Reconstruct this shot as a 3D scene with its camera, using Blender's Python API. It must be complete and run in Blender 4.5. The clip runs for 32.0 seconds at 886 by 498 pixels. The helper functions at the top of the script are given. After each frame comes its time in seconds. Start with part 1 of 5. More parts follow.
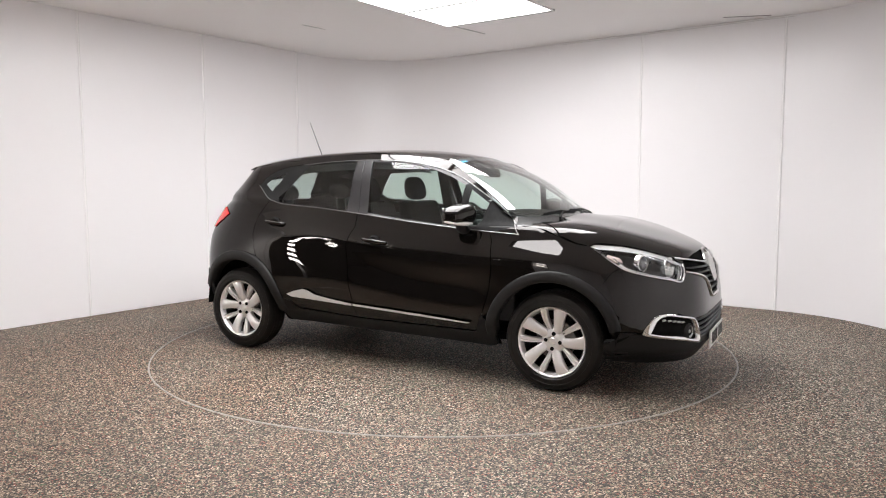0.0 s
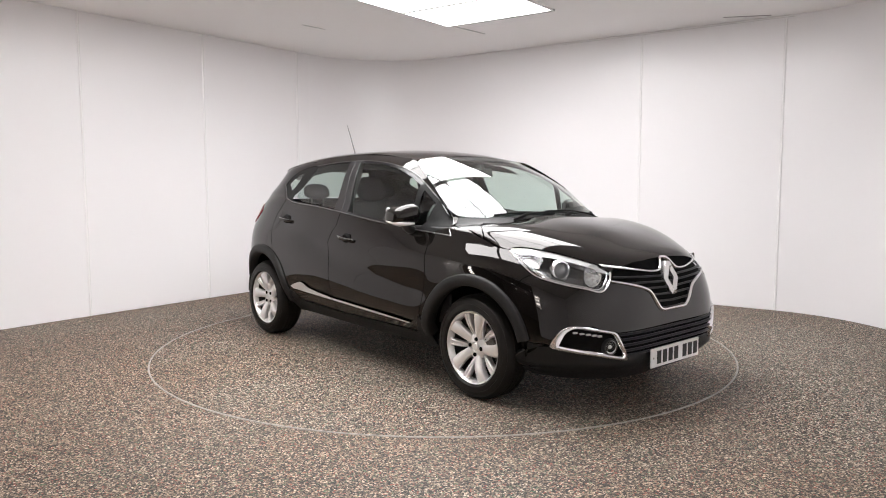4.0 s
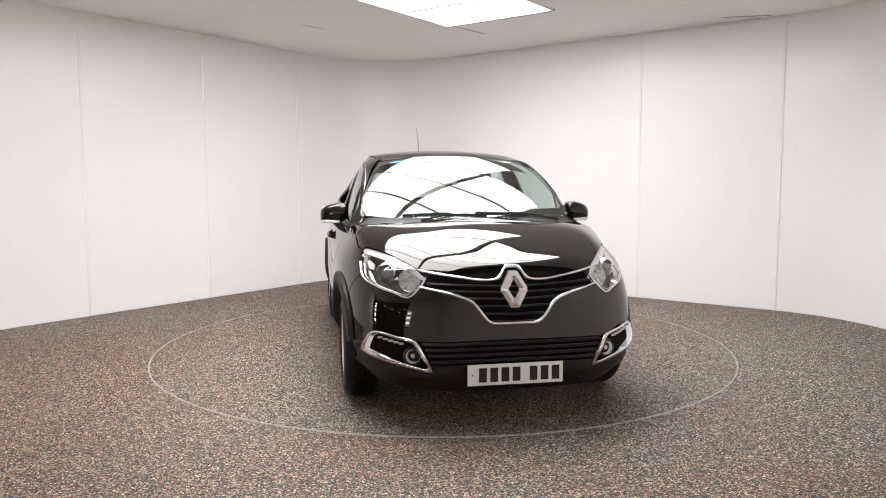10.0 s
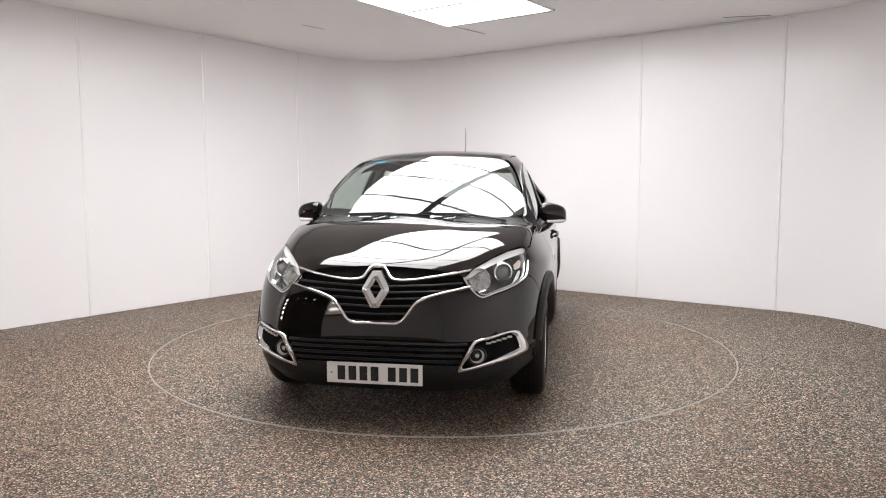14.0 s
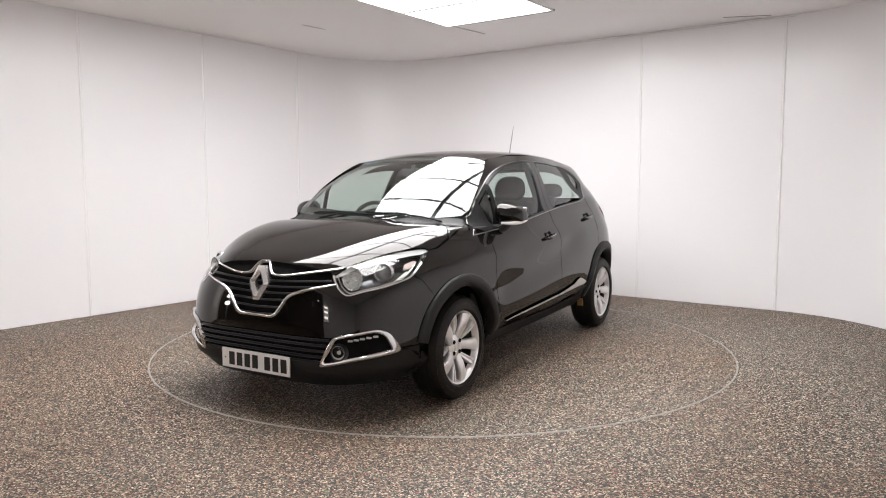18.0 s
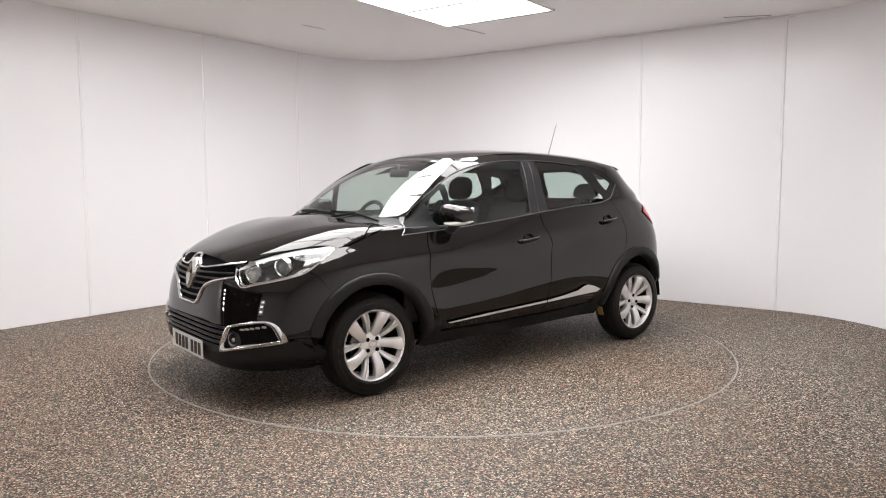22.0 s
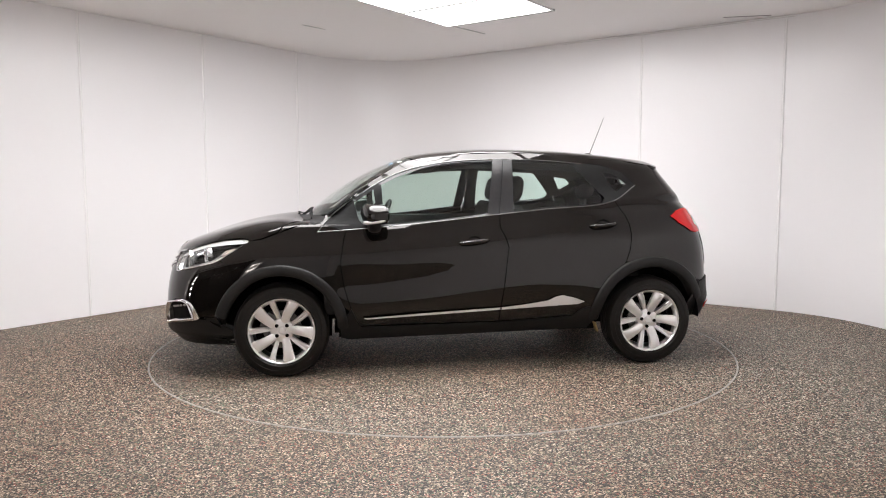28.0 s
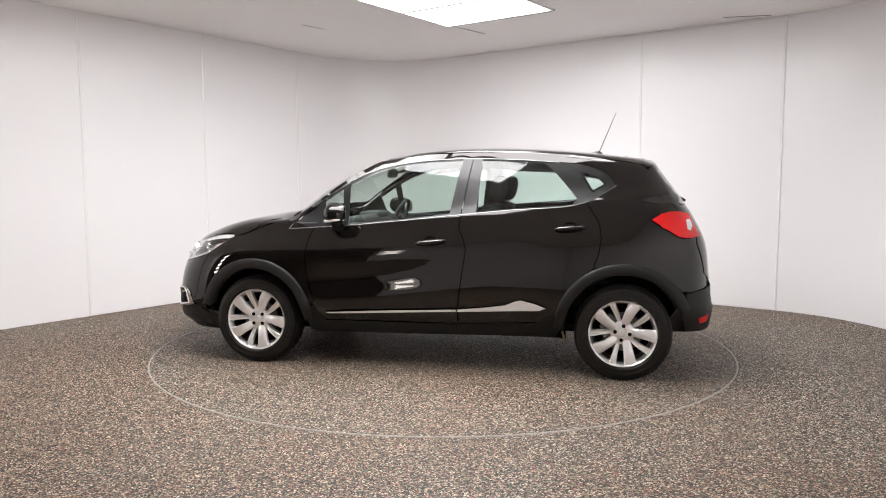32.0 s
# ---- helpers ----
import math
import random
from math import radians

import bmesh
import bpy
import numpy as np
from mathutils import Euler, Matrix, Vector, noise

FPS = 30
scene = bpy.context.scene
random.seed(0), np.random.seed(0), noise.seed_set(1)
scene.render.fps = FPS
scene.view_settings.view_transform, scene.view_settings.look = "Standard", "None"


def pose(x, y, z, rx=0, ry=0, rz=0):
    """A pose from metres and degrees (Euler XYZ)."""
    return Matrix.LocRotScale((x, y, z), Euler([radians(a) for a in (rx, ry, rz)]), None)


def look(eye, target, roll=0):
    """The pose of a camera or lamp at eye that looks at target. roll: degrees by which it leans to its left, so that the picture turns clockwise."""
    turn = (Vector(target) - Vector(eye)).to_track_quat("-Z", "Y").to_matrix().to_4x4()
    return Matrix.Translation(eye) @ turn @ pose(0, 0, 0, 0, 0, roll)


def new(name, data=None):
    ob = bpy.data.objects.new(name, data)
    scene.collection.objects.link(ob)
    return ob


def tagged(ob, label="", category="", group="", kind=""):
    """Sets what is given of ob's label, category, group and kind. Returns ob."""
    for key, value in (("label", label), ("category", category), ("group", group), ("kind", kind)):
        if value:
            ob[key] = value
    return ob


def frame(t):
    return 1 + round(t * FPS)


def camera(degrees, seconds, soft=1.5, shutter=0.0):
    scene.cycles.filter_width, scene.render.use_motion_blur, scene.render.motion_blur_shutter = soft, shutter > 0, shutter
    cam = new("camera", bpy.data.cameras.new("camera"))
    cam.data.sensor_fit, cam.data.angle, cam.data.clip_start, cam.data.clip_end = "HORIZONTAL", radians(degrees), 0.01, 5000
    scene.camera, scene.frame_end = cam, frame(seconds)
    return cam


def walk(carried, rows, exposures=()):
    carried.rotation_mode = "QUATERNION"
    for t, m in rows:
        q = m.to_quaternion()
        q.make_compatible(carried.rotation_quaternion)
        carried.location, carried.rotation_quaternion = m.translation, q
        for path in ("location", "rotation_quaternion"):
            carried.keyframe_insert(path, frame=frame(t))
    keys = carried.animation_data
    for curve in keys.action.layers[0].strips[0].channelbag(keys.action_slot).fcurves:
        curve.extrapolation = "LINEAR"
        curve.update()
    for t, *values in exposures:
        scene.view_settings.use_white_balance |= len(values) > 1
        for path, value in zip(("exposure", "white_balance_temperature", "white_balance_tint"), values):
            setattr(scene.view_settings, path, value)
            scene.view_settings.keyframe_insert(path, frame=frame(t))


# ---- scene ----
# One white studio room with a turntable. z up, turntable axis at the origin.
cam = camera(62.63, 32.0, soft=1.05)
EYE = (0.0, -5.838, 1.320)
_pitch, _yaw, _roll = radians(-5.287), radians(-0.114), -0.08
AIM = (EYE[0] - math.sin(_yaw) * -1.0 * math.cos(_pitch), EYE[1] + math.cos(_yaw) * math.cos(_pitch), EYE[2] + math.sin(_pitch))
CAM_POSE = look(EYE, AIM, _roll)
walk(cam, [(0.0, CAM_POSE), (32.0, CAM_POSE)])

# heading of the car on the turntable, degrees, by second
TURN = ((0.0, -28.51), (1.0, -33.32), (2.0, -38.20), (3.0, -43.31), (5.5, -56.08), (7.0, -63.72), (9.0, -74.06),
        (11.0, -84.47), (13.0, -94.82), (14.5, -102.61), (16.5, -112.97), (18.0, -120.68), (20.0, -130.89),
        (22.0, -141.13), (24.0, -151.22), (25.5, -158.79), (27.5, -169.06), (29.0, -176.64), (30.5, -184.14), (32.0, -191.69))

# ---- light ----
world = bpy.data.worlds.new("world")
scene.world = world
world.use_nodes = True
world.node_tree.nodes["Background"].inputs[0].default_value = (0.9, 0.92, 1.0, 1)
world.node_tree.nodes["Background"].inputs[1].default_value = 0.02
scene.view_settings.exposure = 0.0
PANEL_GLOW = 12.4

# ---- materials ----


def mat(name, colour, rough=0.5, metal=0.0, coat=0.0, spec=0.5, glow=0.0, trans=0.0, ior=1.5):
    m = bpy.data.materials.new(name)
    m.use_nodes = True
    b = m.node_tree.nodes["Principled BSDF"]
    b.inputs["Base Color"].default_value = (*colour, 1)
    b.inputs["Roughness"].default_value = rough
    b.inputs["Metallic"].default_value = metal
    b.inputs["Coat Weight"].default_value = coat
    b.inputs["Coat Roughness"].default_value = 0.02
    b.inputs["Specular IOR Level"].default_value = spec
    b.inputs["Transmission Weight"].default_value = trans
    b.inputs["IOR"].default_value = ior
    if glow:
        b.inputs["Emission Color"].default_value = (*colour, 1)
        b.inputs["Emission Strength"].default_value = glow
    return m


def node(m, kind, **kw):
    n = m.node_tree.nodes.new(kind)
    for k, v in kw.items():
        n.inputs[k.replace("_", " ")].default_value = v
    return n


def link(m, a, b):
    m.node_tree.links.new(a, b)


def bsdf(m):
    return m.node_tree.nodes["Principled BSDF"]


def grain(m, scale, low, high, bump=0.0, detail=6.0, dist=0.01, rough=None):
    """Noise between two colours on object coordinates, with relief and, where given, a roughness range."""
    co = node(m, "ShaderNodeTexCoord")
    n = node(m, "ShaderNodeTexNoise", Scale=scale, Detail=detail, Roughness=0.6)
    link(m, co.outputs["Object"], n.inputs["Vector"])
    r = node(m, "ShaderNodeMapRange", From_Min=0.3, From_Max=0.7)
    link(m, n.outputs["Fac"], r.inputs["Value"])
    mix = m.node_tree.nodes.new("ShaderNodeMix")
    mix.data_type = "RGBA"
    mix.inputs[6].default_value, mix.inputs[7].default_value = (*low, 1), (*high, 1)
    link(m, r.outputs[0], mix.inputs[0])
    link(m, mix.outputs[2], bsdf(m).inputs["Base Color"])
    if rough:
        q = node(m, "ShaderNodeMapRange", From_Min=0.3, From_Max=0.7, To_Min=rough[0], To_Max=rough[1])
        link(m, n.outputs["Fac"], q.inputs["Value"])
        link(m, q.outputs[0], bsdf(m).inputs["Roughness"])
    if bump:
        f = node(m, "ShaderNodeTexNoise", Scale=scale * 7, Detail=4.0)
        link(m, co.outputs["Object"], f.inputs["Vector"])
        b = node(m, "ShaderNodeBump", Strength=bump, Distance=dist)
        link(m, f.outputs["Fac"], b.inputs["Height"])
        link(m, b.outputs[0], bsdf(m).inputs["Normal"])
    return m


def glass(name, tint, gloss=0.075):
    """A thin pane: clear tinted glass with a true gloss on its face."""
    m = bpy.data.materials.new(name)
    m.use_nodes = True
    t = m.node_tree
    t.nodes.clear()
    out, tr, gl, mx, lw, pw, ad = (t.nodes.new("ShaderNode" + k) for k in ("OutputMaterial", "BsdfTransparent", "BsdfGlossy", "MixShader", "LayerWeight", "Math", "Math"))
    lw.inputs["Blend"].default_value = 0.5
    pw.operation, ad.operation = "POWER", "MULTIPLY_ADD"
    pw.inputs[1].default_value = 5.0
    ad.inputs[1].default_value, ad.inputs[2].default_value = 1 - gloss, gloss
    tr.inputs["Color"].default_value = (*tint, 1)
    gl.inputs["Roughness"].default_value = 0.004
    gl.inputs["Color"].default_value = (1, 1, 1, 1)
    t.links.new(lw.outputs["Facing"], pw.inputs[0])
    t.links.new(pw.outputs[0], ad.inputs[0])
    t.links.new(ad.outputs[0], mx.inputs[0])
    t.links.new(tr.outputs[0], mx.inputs[1])
    t.links.new(gl.outputs[0], mx.inputs[2])
    t.links.new(mx.outputs[0], out.inputs[0])
    return m


PAINT = grain(mat("black_paint", (0.004, 0.004, 0.0045), 0.02, 0, 0.0, 0.58), 3.0, (0.0032, 0.0027, 0.0025), (0.0046, 0.0039, 0.0036))
PAINT.node_tree.nodes["Principled BSDF"].inputs["Specular Tint"].default_value = (1.0, 0.97, 0.955, 1)
SATIN = grain(mat("satin_black", (0.012, 0.012, 0.013), 0.32), 40.0, (0.012, 0.012, 0.013), (0.020, 0.019, 0.020))
PLASTIC = grain(mat("dark_plastic", (0.012, 0.012, 0.012), 0.55, 0, 0, 0.3), 60.0, (0.009, 0.009, 0.0095), (0.017, 0.016, 0.016), 0.25, 6.0, 0.002, (0.42, 0.62))
LINER = grain(mat("liner_black", (0.008, 0.008, 0.008), 0.9, spec=0.15), 25.0, (0.004, 0.004, 0.004), (0.009, 0.008, 0.008))
CHROME = grain(mat("chrome", (0.80, 0.80, 0.81), 0.10, 1.0), 30.0, (0.74, 0.74, 0.75), (0.84, 0.84, 0.85), 0, 6.0, 0.01, (0.06, 0.14))
ALLOY = grain(mat("alloy", (0.76, 0.74, 0.72), 0.31, 0.65), 3.0, (0.90, 0.885, 0.88), (0.92, 0.905, 0.90), 0.0, 1.0)
RUBBER = grain(mat("tyre_rubber", (0.014, 0.014, 0.014), 0.5, 0, 0, 0.22), 35.0, (0.009, 0.008, 0.007), (0.016, 0.0135, 0.012), 0.2, 6.0, 0.002, (0.36, 0.55))
SILVER = mat("lamp_silver", (0.90, 0.90, 0.90), 0.25, 0.1, 0.6)
# alloy deep in the wheel, the shade there put into its colour
BARREL = mat("inner_rim_shade", (0.12, 0.115, 0.11), 0.35, 0.85)
STEEL = grain(mat("brake_steel", (0.30, 0.29, 0.28), 0.35, 1.0), 50.0, (0.12, 0.115, 0.11), (0.20, 0.195, 0.19))
PANE = glass("window_glass", (0.76, 0.87, 0.825), 0.065)
SCREEN = glass("windscreen_glass", (0.82, 0.89, 0.86), 0.095)
DARKPANE = glass("privacy_glass", (0.60, 0.66, 0.64))
LENS = glass("lens_glass", (0.94, 0.96, 0.96), 0.06)
RED = mat("red_lens", (0.72, 0.012, 0.014), 0.14, 0, 0.15, 0.3)
AMBER = mat("amber_lens", (0.60, 0.27, 0.14), 0.1, 0, 1.0)
CLEAR = mat("clear_lens", (0.80, 0.78, 0.76), 0.12, 0.05, 0.6)
REFLECTOR = mat("reflector_silver", (0.92, 0.92, 0.92), 0.16, 0.8)
LAMPDARK = mat("lamp_housing", (0.14, 0.14, 0.145), 0.22, 0.8)
LEDGREY = mat("led_strip_grey", (0.62, 0.61, 0.60), 0.3)
FRAMEMAT = grain(mat("window_frame_black", (0.012, 0.012, 0.012), 0.42, spec=0.13), 60.0, (0.009, 0.009, 0.009), (0.014, 0.014, 0.014))
SAILMAT = grain(mat("sail_plastic", (0.012, 0.012, 0.012), 0.6, spec=0.09), 60.0, (0.010, 0.010, 0.010), (0.016, 0.016, 0.016))
PROJ = mat("projector_glass", (0.20, 0.20, 0.21), 0.06, 0.0, 1.0)
BADGE = mat("badge_chrome", (0.72, 0.72, 0.72), 0.2, 0.75)
TRIMCHROME = mat("thin_bright_trim", (0.34, 0.34, 0.34), 0.32, 1.0)
PINK = mat("pale_amber_lens", (0.72, 0.59, 0.54), 0.15, 0, 0.6)
FABRIC = grain(mat("seat_fabric", (0.018, 0.018, 0.019), 0.95), 80.0, (0.013, 0.013, 0.014), (0.020, 0.0195, 0.020), 0.0, 6.0, 0.003)
TRIM = grain(mat("cabin_trim", (0.03, 0.03, 0.031), 0.7), 40.0, (0.024, 0.024, 0.025), (0.040, 0.039, 0.040), 0.15, 6.0, 0.002)
PLATE = grain(mat("plate_white", (0.84, 0.83, 0.81), 0.35), 20.0, (0.92, 0.91, 0.90), (0.95, 0.94, 0.93))
INK = mat("plate_black", (0.01, 0.01, 0.01), 0.4)
STICKER = mat("blue_sticker", (0.05, 0.42, 0.75), 0.5)
PAPER = mat("pale_sticker", (0.75, 0.72, 0.70), 0.6)
MIRROR = mat("mirror_glass", (0.85, 0.86, 0.87), 0.02, 1.0)
WALLMAT = grain(mat("wall_white", (0.85, 0.825, 0.83), 0.30), 0.35, (0.868, 0.852, 0.864), (0.878, 0.864, 0.876), 0.0, 2.0, 0.004, (0.28, 0.34))
CEILMAT = grain(mat("ceiling_white", (0.84, 0.82, 0.81), 0.7), 0.6, (0.94, 0.925, 0.925), (0.96, 0.945, 0.945), 0.05, 3.0, 0.004)
SEAM = mat("seam_strip", (0.94, 0.93, 0.93), 0.16, 0, 0.4)
GLOW = mat("light_diffuser", (1.0, 0.985, 0.99), 0.6, glow=PANEL_GLOW)
LAMPGLOW = mat("lamp_glow", (1.0, 0.95, 0.90), 0.5, glow=38.0)
SOFTGLOW = mat("soft_diffuser", (1.0, 0.93, 0.88), 0.6, glow=1.8)
TUBEGLOW = mat("tube_glow", (1.0, 0.95, 0.90), 0.5, glow=18.0)
BAR = mat("panel_bar", (0.35, 0.34, 0.34), 0.5)
HALL = grain(mat("hall_dark", (0.03, 0.03, 0.03), 0.9), 1.5, (0.17, 0.14, 0.125), (0.23, 0.195, 0.175))
RINGMAT = grain(mat("ring_metal", (0.42, 0.40, 0.37), 0.5, 0.5), 30.0, (0.26, 0.245, 0.225), (0.46, 0.44, 0.41))


def carpet():
    """Speckled brown-grey floor of many small coloured chips."""
    m = mat("speckled_floor", (0.12, 0.11, 0.10), 0.6)
    co = node(m, "ShaderNodeTexCoord")
    vo = node(m, "ShaderNodeTexVoronoi", Scale=140.0)
    link(m, co.outputs["Object"], vo.inputs["Vector"])
    ramp = m.node_tree.nodes.new("ShaderNodeValToRGB")
    sep = m.node_tree.nodes.new("ShaderNodeSeparateColor")
    link(m, vo.outputs["Color"], sep.inputs[0])
    link(m, sep.outputs[0], ramp.inputs[0])
    e = ramp.color_ramp.elements
    ramp.color_ramp.interpolation = "CONSTANT"
    stops = ((0.0, (0.010, 0.008, 0.0065)), (0.32, (0.042, 0.033, 0.026)), (0.47, (0.12, 0.097, 0.073)), (0.63, (0.26, 0.22, 0.175)),
             (0.79, (0.44, 0.39, 0.325)), (0.885, (0.29, 0.092, 0.068)), (0.925, (0.075, 0.155, 0.09)), (0.96, (0.64, 0.59, 0.52)))
    while len(e) < len(stops):
        e.new(0.5)
    for el, (p, c) in zip(e, stops):
        el.position, el.color = p, (*c, 1)
    big = node(m, "ShaderNodeTexNoise", Scale=0.55, Detail=3.0)
    link(m, co.outputs["Object"], big.inputs["Vector"])
    rr = m.node_tree.nodes.new("ShaderNodeValToRGB")
    rr.color_ramp.elements[0].position, rr.color_ramp.elements[0].color = 0.38, (0.97, 0.82, 0.71, 1)
    rr.color_ramp.elements[1].position, rr.color_ramp.elements[1].color = 0.66, (1.05, 1.03, 0.99, 1)
    sp = m.node_tree.nodes.new("ShaderNodeSeparateXYZ")
    link(m, co.outputs["Object"], sp.inputs[0])
    drift = m.node_tree.nodes.new("ShaderNodeMath")
    drift.operation = "MULTIPLY_ADD"
    drift.inputs[1].default_value = 0.022
    link(m, sp.outputs["X"], drift.inputs[0])
    link(m, big.outputs["Fac"], drift.inputs[2])
    link(m, drift.outputs[0], rr.inputs["Fac"])
    mul = m.node_tree.nodes.new("ShaderNodeMix")
    mul.data_type, mul.blend_type = "RGBA", "MULTIPLY"
    mul.inputs[0].default_value = 1.0
    link(m, ramp.outputs[0], mul.inputs[6])
    link(m, rr.outputs[0], mul.inputs[7])
    link(m, mul.outputs[2], bsdf(m).inputs["Base Color"])
    bp = node(m, "ShaderNodeBump", Strength=0.6, Distance=0.004)
    link(m, vo.outputs["Distance"], bp.inputs["Height"])
    link(m, bp.outputs[0], bsdf(m).inputs["Normal"])
    return m


FLOORMAT = carpet()

# ---- mesh helpers ----


def finish(name, verts, faces, material, parent=None, label="", smooth=False, normals=None):
    me = bpy.data.meshes.new(name)
    me.from_pydata([tuple(v) for v in verts], [], [tuple(f) for f in faces])
    me.materials.append(material)
    me.validate()
    if smooth:
        me.polygons.foreach_set("use_smooth", [True] * len(me.polygons))
    if normals is not None:
        me.normals_split_custom_set_from_vertices([tuple(n) for n in normals])
    me.update()
    ob = new(name, me)
    if parent:
        ob.parent = parent
    if label:
        ob["label"] = label
    return ob


def part(name, bm, material, parent=None, label="", smooth=False):
    me = bpy.data.meshes.new(name)
    bm.normal_update()
    bm.to_mesh(me)
    bm.free()
    me.materials.append(material)
    if smooth:
        me.polygons.foreach_set("use_smooth", [True] * len(me.polygons))
        me.set_sharp_from_angle(angle=radians(38))
    ob = new(name, me)
    if parent:
        ob.parent = parent
    if label:
        ob["label"] = label
    return ob


def box(bm, c, size, m=None, bevel=0.0):
    r = bmesh.ops.create_cube(bm, size=1.0, matrix=Matrix.Translation(c) @ (m or Matrix()) @ Matrix.Diagonal((*size, 1)))
    if bevel:
        es = list({e for v in r["verts"] for e in v.link_edges})
        bmesh.ops.bevel(bm, geom=es, offset=bevel, segments=3, affect="EDGES", profile=0.6)
    return bm


def lathe(profile, steps=48, axis="y"):
    """A turned body: (radius, height) pairs spun about an axis."""
    bm = bmesh.new()
    rows = []
    for i in range(steps):
        a = 2 * math.pi * i / steps
        c, s = math.cos(a), math.sin(a)
        rows.append([bm.verts.new((r * c, h, r * s) if axis == "y" else (r * c, r * s, h) if axis == "z" else (h, r * c, r * s)) for r, h in profile])
    for i in range(steps):
        a, b = rows[i], rows[(i + 1) % steps]
        for k in range(len(profile) - 1):
            bm.faces.new((a[k], a[k + 1], b[k + 1], b[k]))
    bmesh.ops.remove_doubles(bm, verts=bm.verts, dist=1e-6)
    bmesh.ops.recalc_face_normals(bm, faces=bm.faces)
    return bm


def tube(points, radius, sides=8, closed=False, flat=1.0):
    """A round bar along points."""
    bm = bmesh.new()
    pts = [Vector(p) for p in points]
    n = len(pts)
    rings = []
    for i, p in enumerate(pts):
        a = pts[(i - 1) % n] if closed or i else p
        b = pts[(i + 1) % n] if closed or i < n - 1 else p
        d = (b - a).normalized()
        side = d.cross(Vector((0, 0, 1)))
        side = side.normalized() if side.length > 1e-4 else Vector((1, 0, 0))
        up = side.cross(d).normalized()
        r = radius[i] if isinstance(radius, (list, tuple)) else radius
        rings.append([bm.verts.new(p + side * math.cos(t) * r * flat + up * math.sin(t) * r) for t in (2 * math.pi * k / sides for k in range(sides))])
    for i in range(n if closed else n - 1):
        a, b = rings[i], rings[(i + 1) % n]
        for k in range(sides):
            bm.faces.new((a[k], b[k], b[(k + 1) % sides], a[(k + 1) % sides]))
    if not closed:
        bm.faces.new(rings[0])
        bm.faces.new(rings[-1][::-1])
    bmesh.ops.recalc_face_normals(bm, faces=bm.faces)
    return bm


def curve_through(pts, per=6, closed=False):
    """Catmull-Rom through points of any dimension."""
    p = [np.array(q, float) for q in pts]
    n = len(p)
    out = []
    for i in range(n if closed else n - 1):
        a, b = p[i], p[(i + 1) % n]
        z = p[(i - 1) % n] if closed or i else 2 * a - b
        c = p[(i + 2) % n] if closed or i + 2 < n else 2 * b - a
        for k in range(per):
            t = k / per
            out.append(0.5 * (2 * a + (b - z) * t + (2 * z - 5 * a + 4 * b - c) * t * t + (3 * a - z - 3 * b + c) * t ** 3))
    if not closed:
        out.append(p[-1])
    return out


# ---- room ----
ER, EL = (math.cos(radians(-36.0)), math.sin(radians(-36.0))), (-math.sin(radians(36.0)), -math.cos(radians(36.0)))
CEIL = 2.95


def uv(u, v, z=0.0):
    """Room axes to world: u along the straight far wall, v along the side wall towards the entrance."""
    return (u * ER[0] + v * EL[0], u * ER[1] + v * EL[1], z)


U0, V0, U1, V1 = -3.58, -3.24, 3.63, 5.6


def outline():
    """Inner line of the wall from the entrance round the room, with rounded corners."""
    # unseen flare, added so the wall darkens gradually in the paint's reflections
    pts = [(U0 - 1.7 * (1 - math.cos(radians(a))), 3.9 + 1.7 * math.sin(radians(a))) for a in (56, 50, 44, 38, 32, 26, 20, 14, 8)]
    pts += [(U0, 3.9), (U0, 2.5), (U0, 1.03), (U0, -0.36), (U0, -1.75), (U0, V0 + 1.29)]
    for a in range(5, 90, 5):
        t = radians(a)
        pts.append((U0 + 1.29 * (1 - math.cos(t)), V0 + 1.29 * (1 - math.sin(t))))
    pts += [(U0 + 1.29, V0), (-1.1, V0), (0.36, V0), (1.83, V0)]
    for a in range(4, 90, 4):
        t = radians(a)
        pts.append((1.83 + 1.8 * math.sin(t), V0 + 2.6 * (1 - math.cos(t))))
    pts += [(U1, V0 + 2.6), (U1, 1.0), (U1, 2.6), (U1, 4.2), (U1, V1)]
    return pts


def wall_run(name, pts, z0, z1, thick=0.1):
    verts, faces = [], []
    nrm = []
    for i, p in enumerate(pts):
        a, b = pts[max(i - 1, 0)], pts[min(i + 1, len(pts) - 1)]
        d = Vector((b[0] - a[0], b[1] - a[1])).normalized()
        nrm.append((d.y, -d.x))
    # the room lies on the side of the centre
    for (u, v), n in zip(pts, nrm):
        s = 1 if (n[0] * u + n[1] * (v - 0.5)) > 0 else -1
        o = (u + s * n[0] * thick, v + s * n[1] * thick)
        verts += [uv(u, v, z0), uv(u, v, z1), uv(*o, z0), uv(*o, z1)]
    for i in range(len(pts) - 1):
        a, b = 4 * i, 4 * i + 4
        faces += [(a, b, b + 1, a + 1), (a + 2, a + 3, b + 3, b + 2), (a, a + 2, b + 2, b), (a + 1, b + 1, b + 3, a + 3)]
    e = 4 * (len(pts) - 1)
    faces += [(0, 1, 3, 2), (e, e + 2, e + 3, e + 1)]
    ob = finish(name, verts, faces, WALLMAT, smooth=True)
    ob.data.set_sharp_from_angle(angle=radians(30))
    return ob


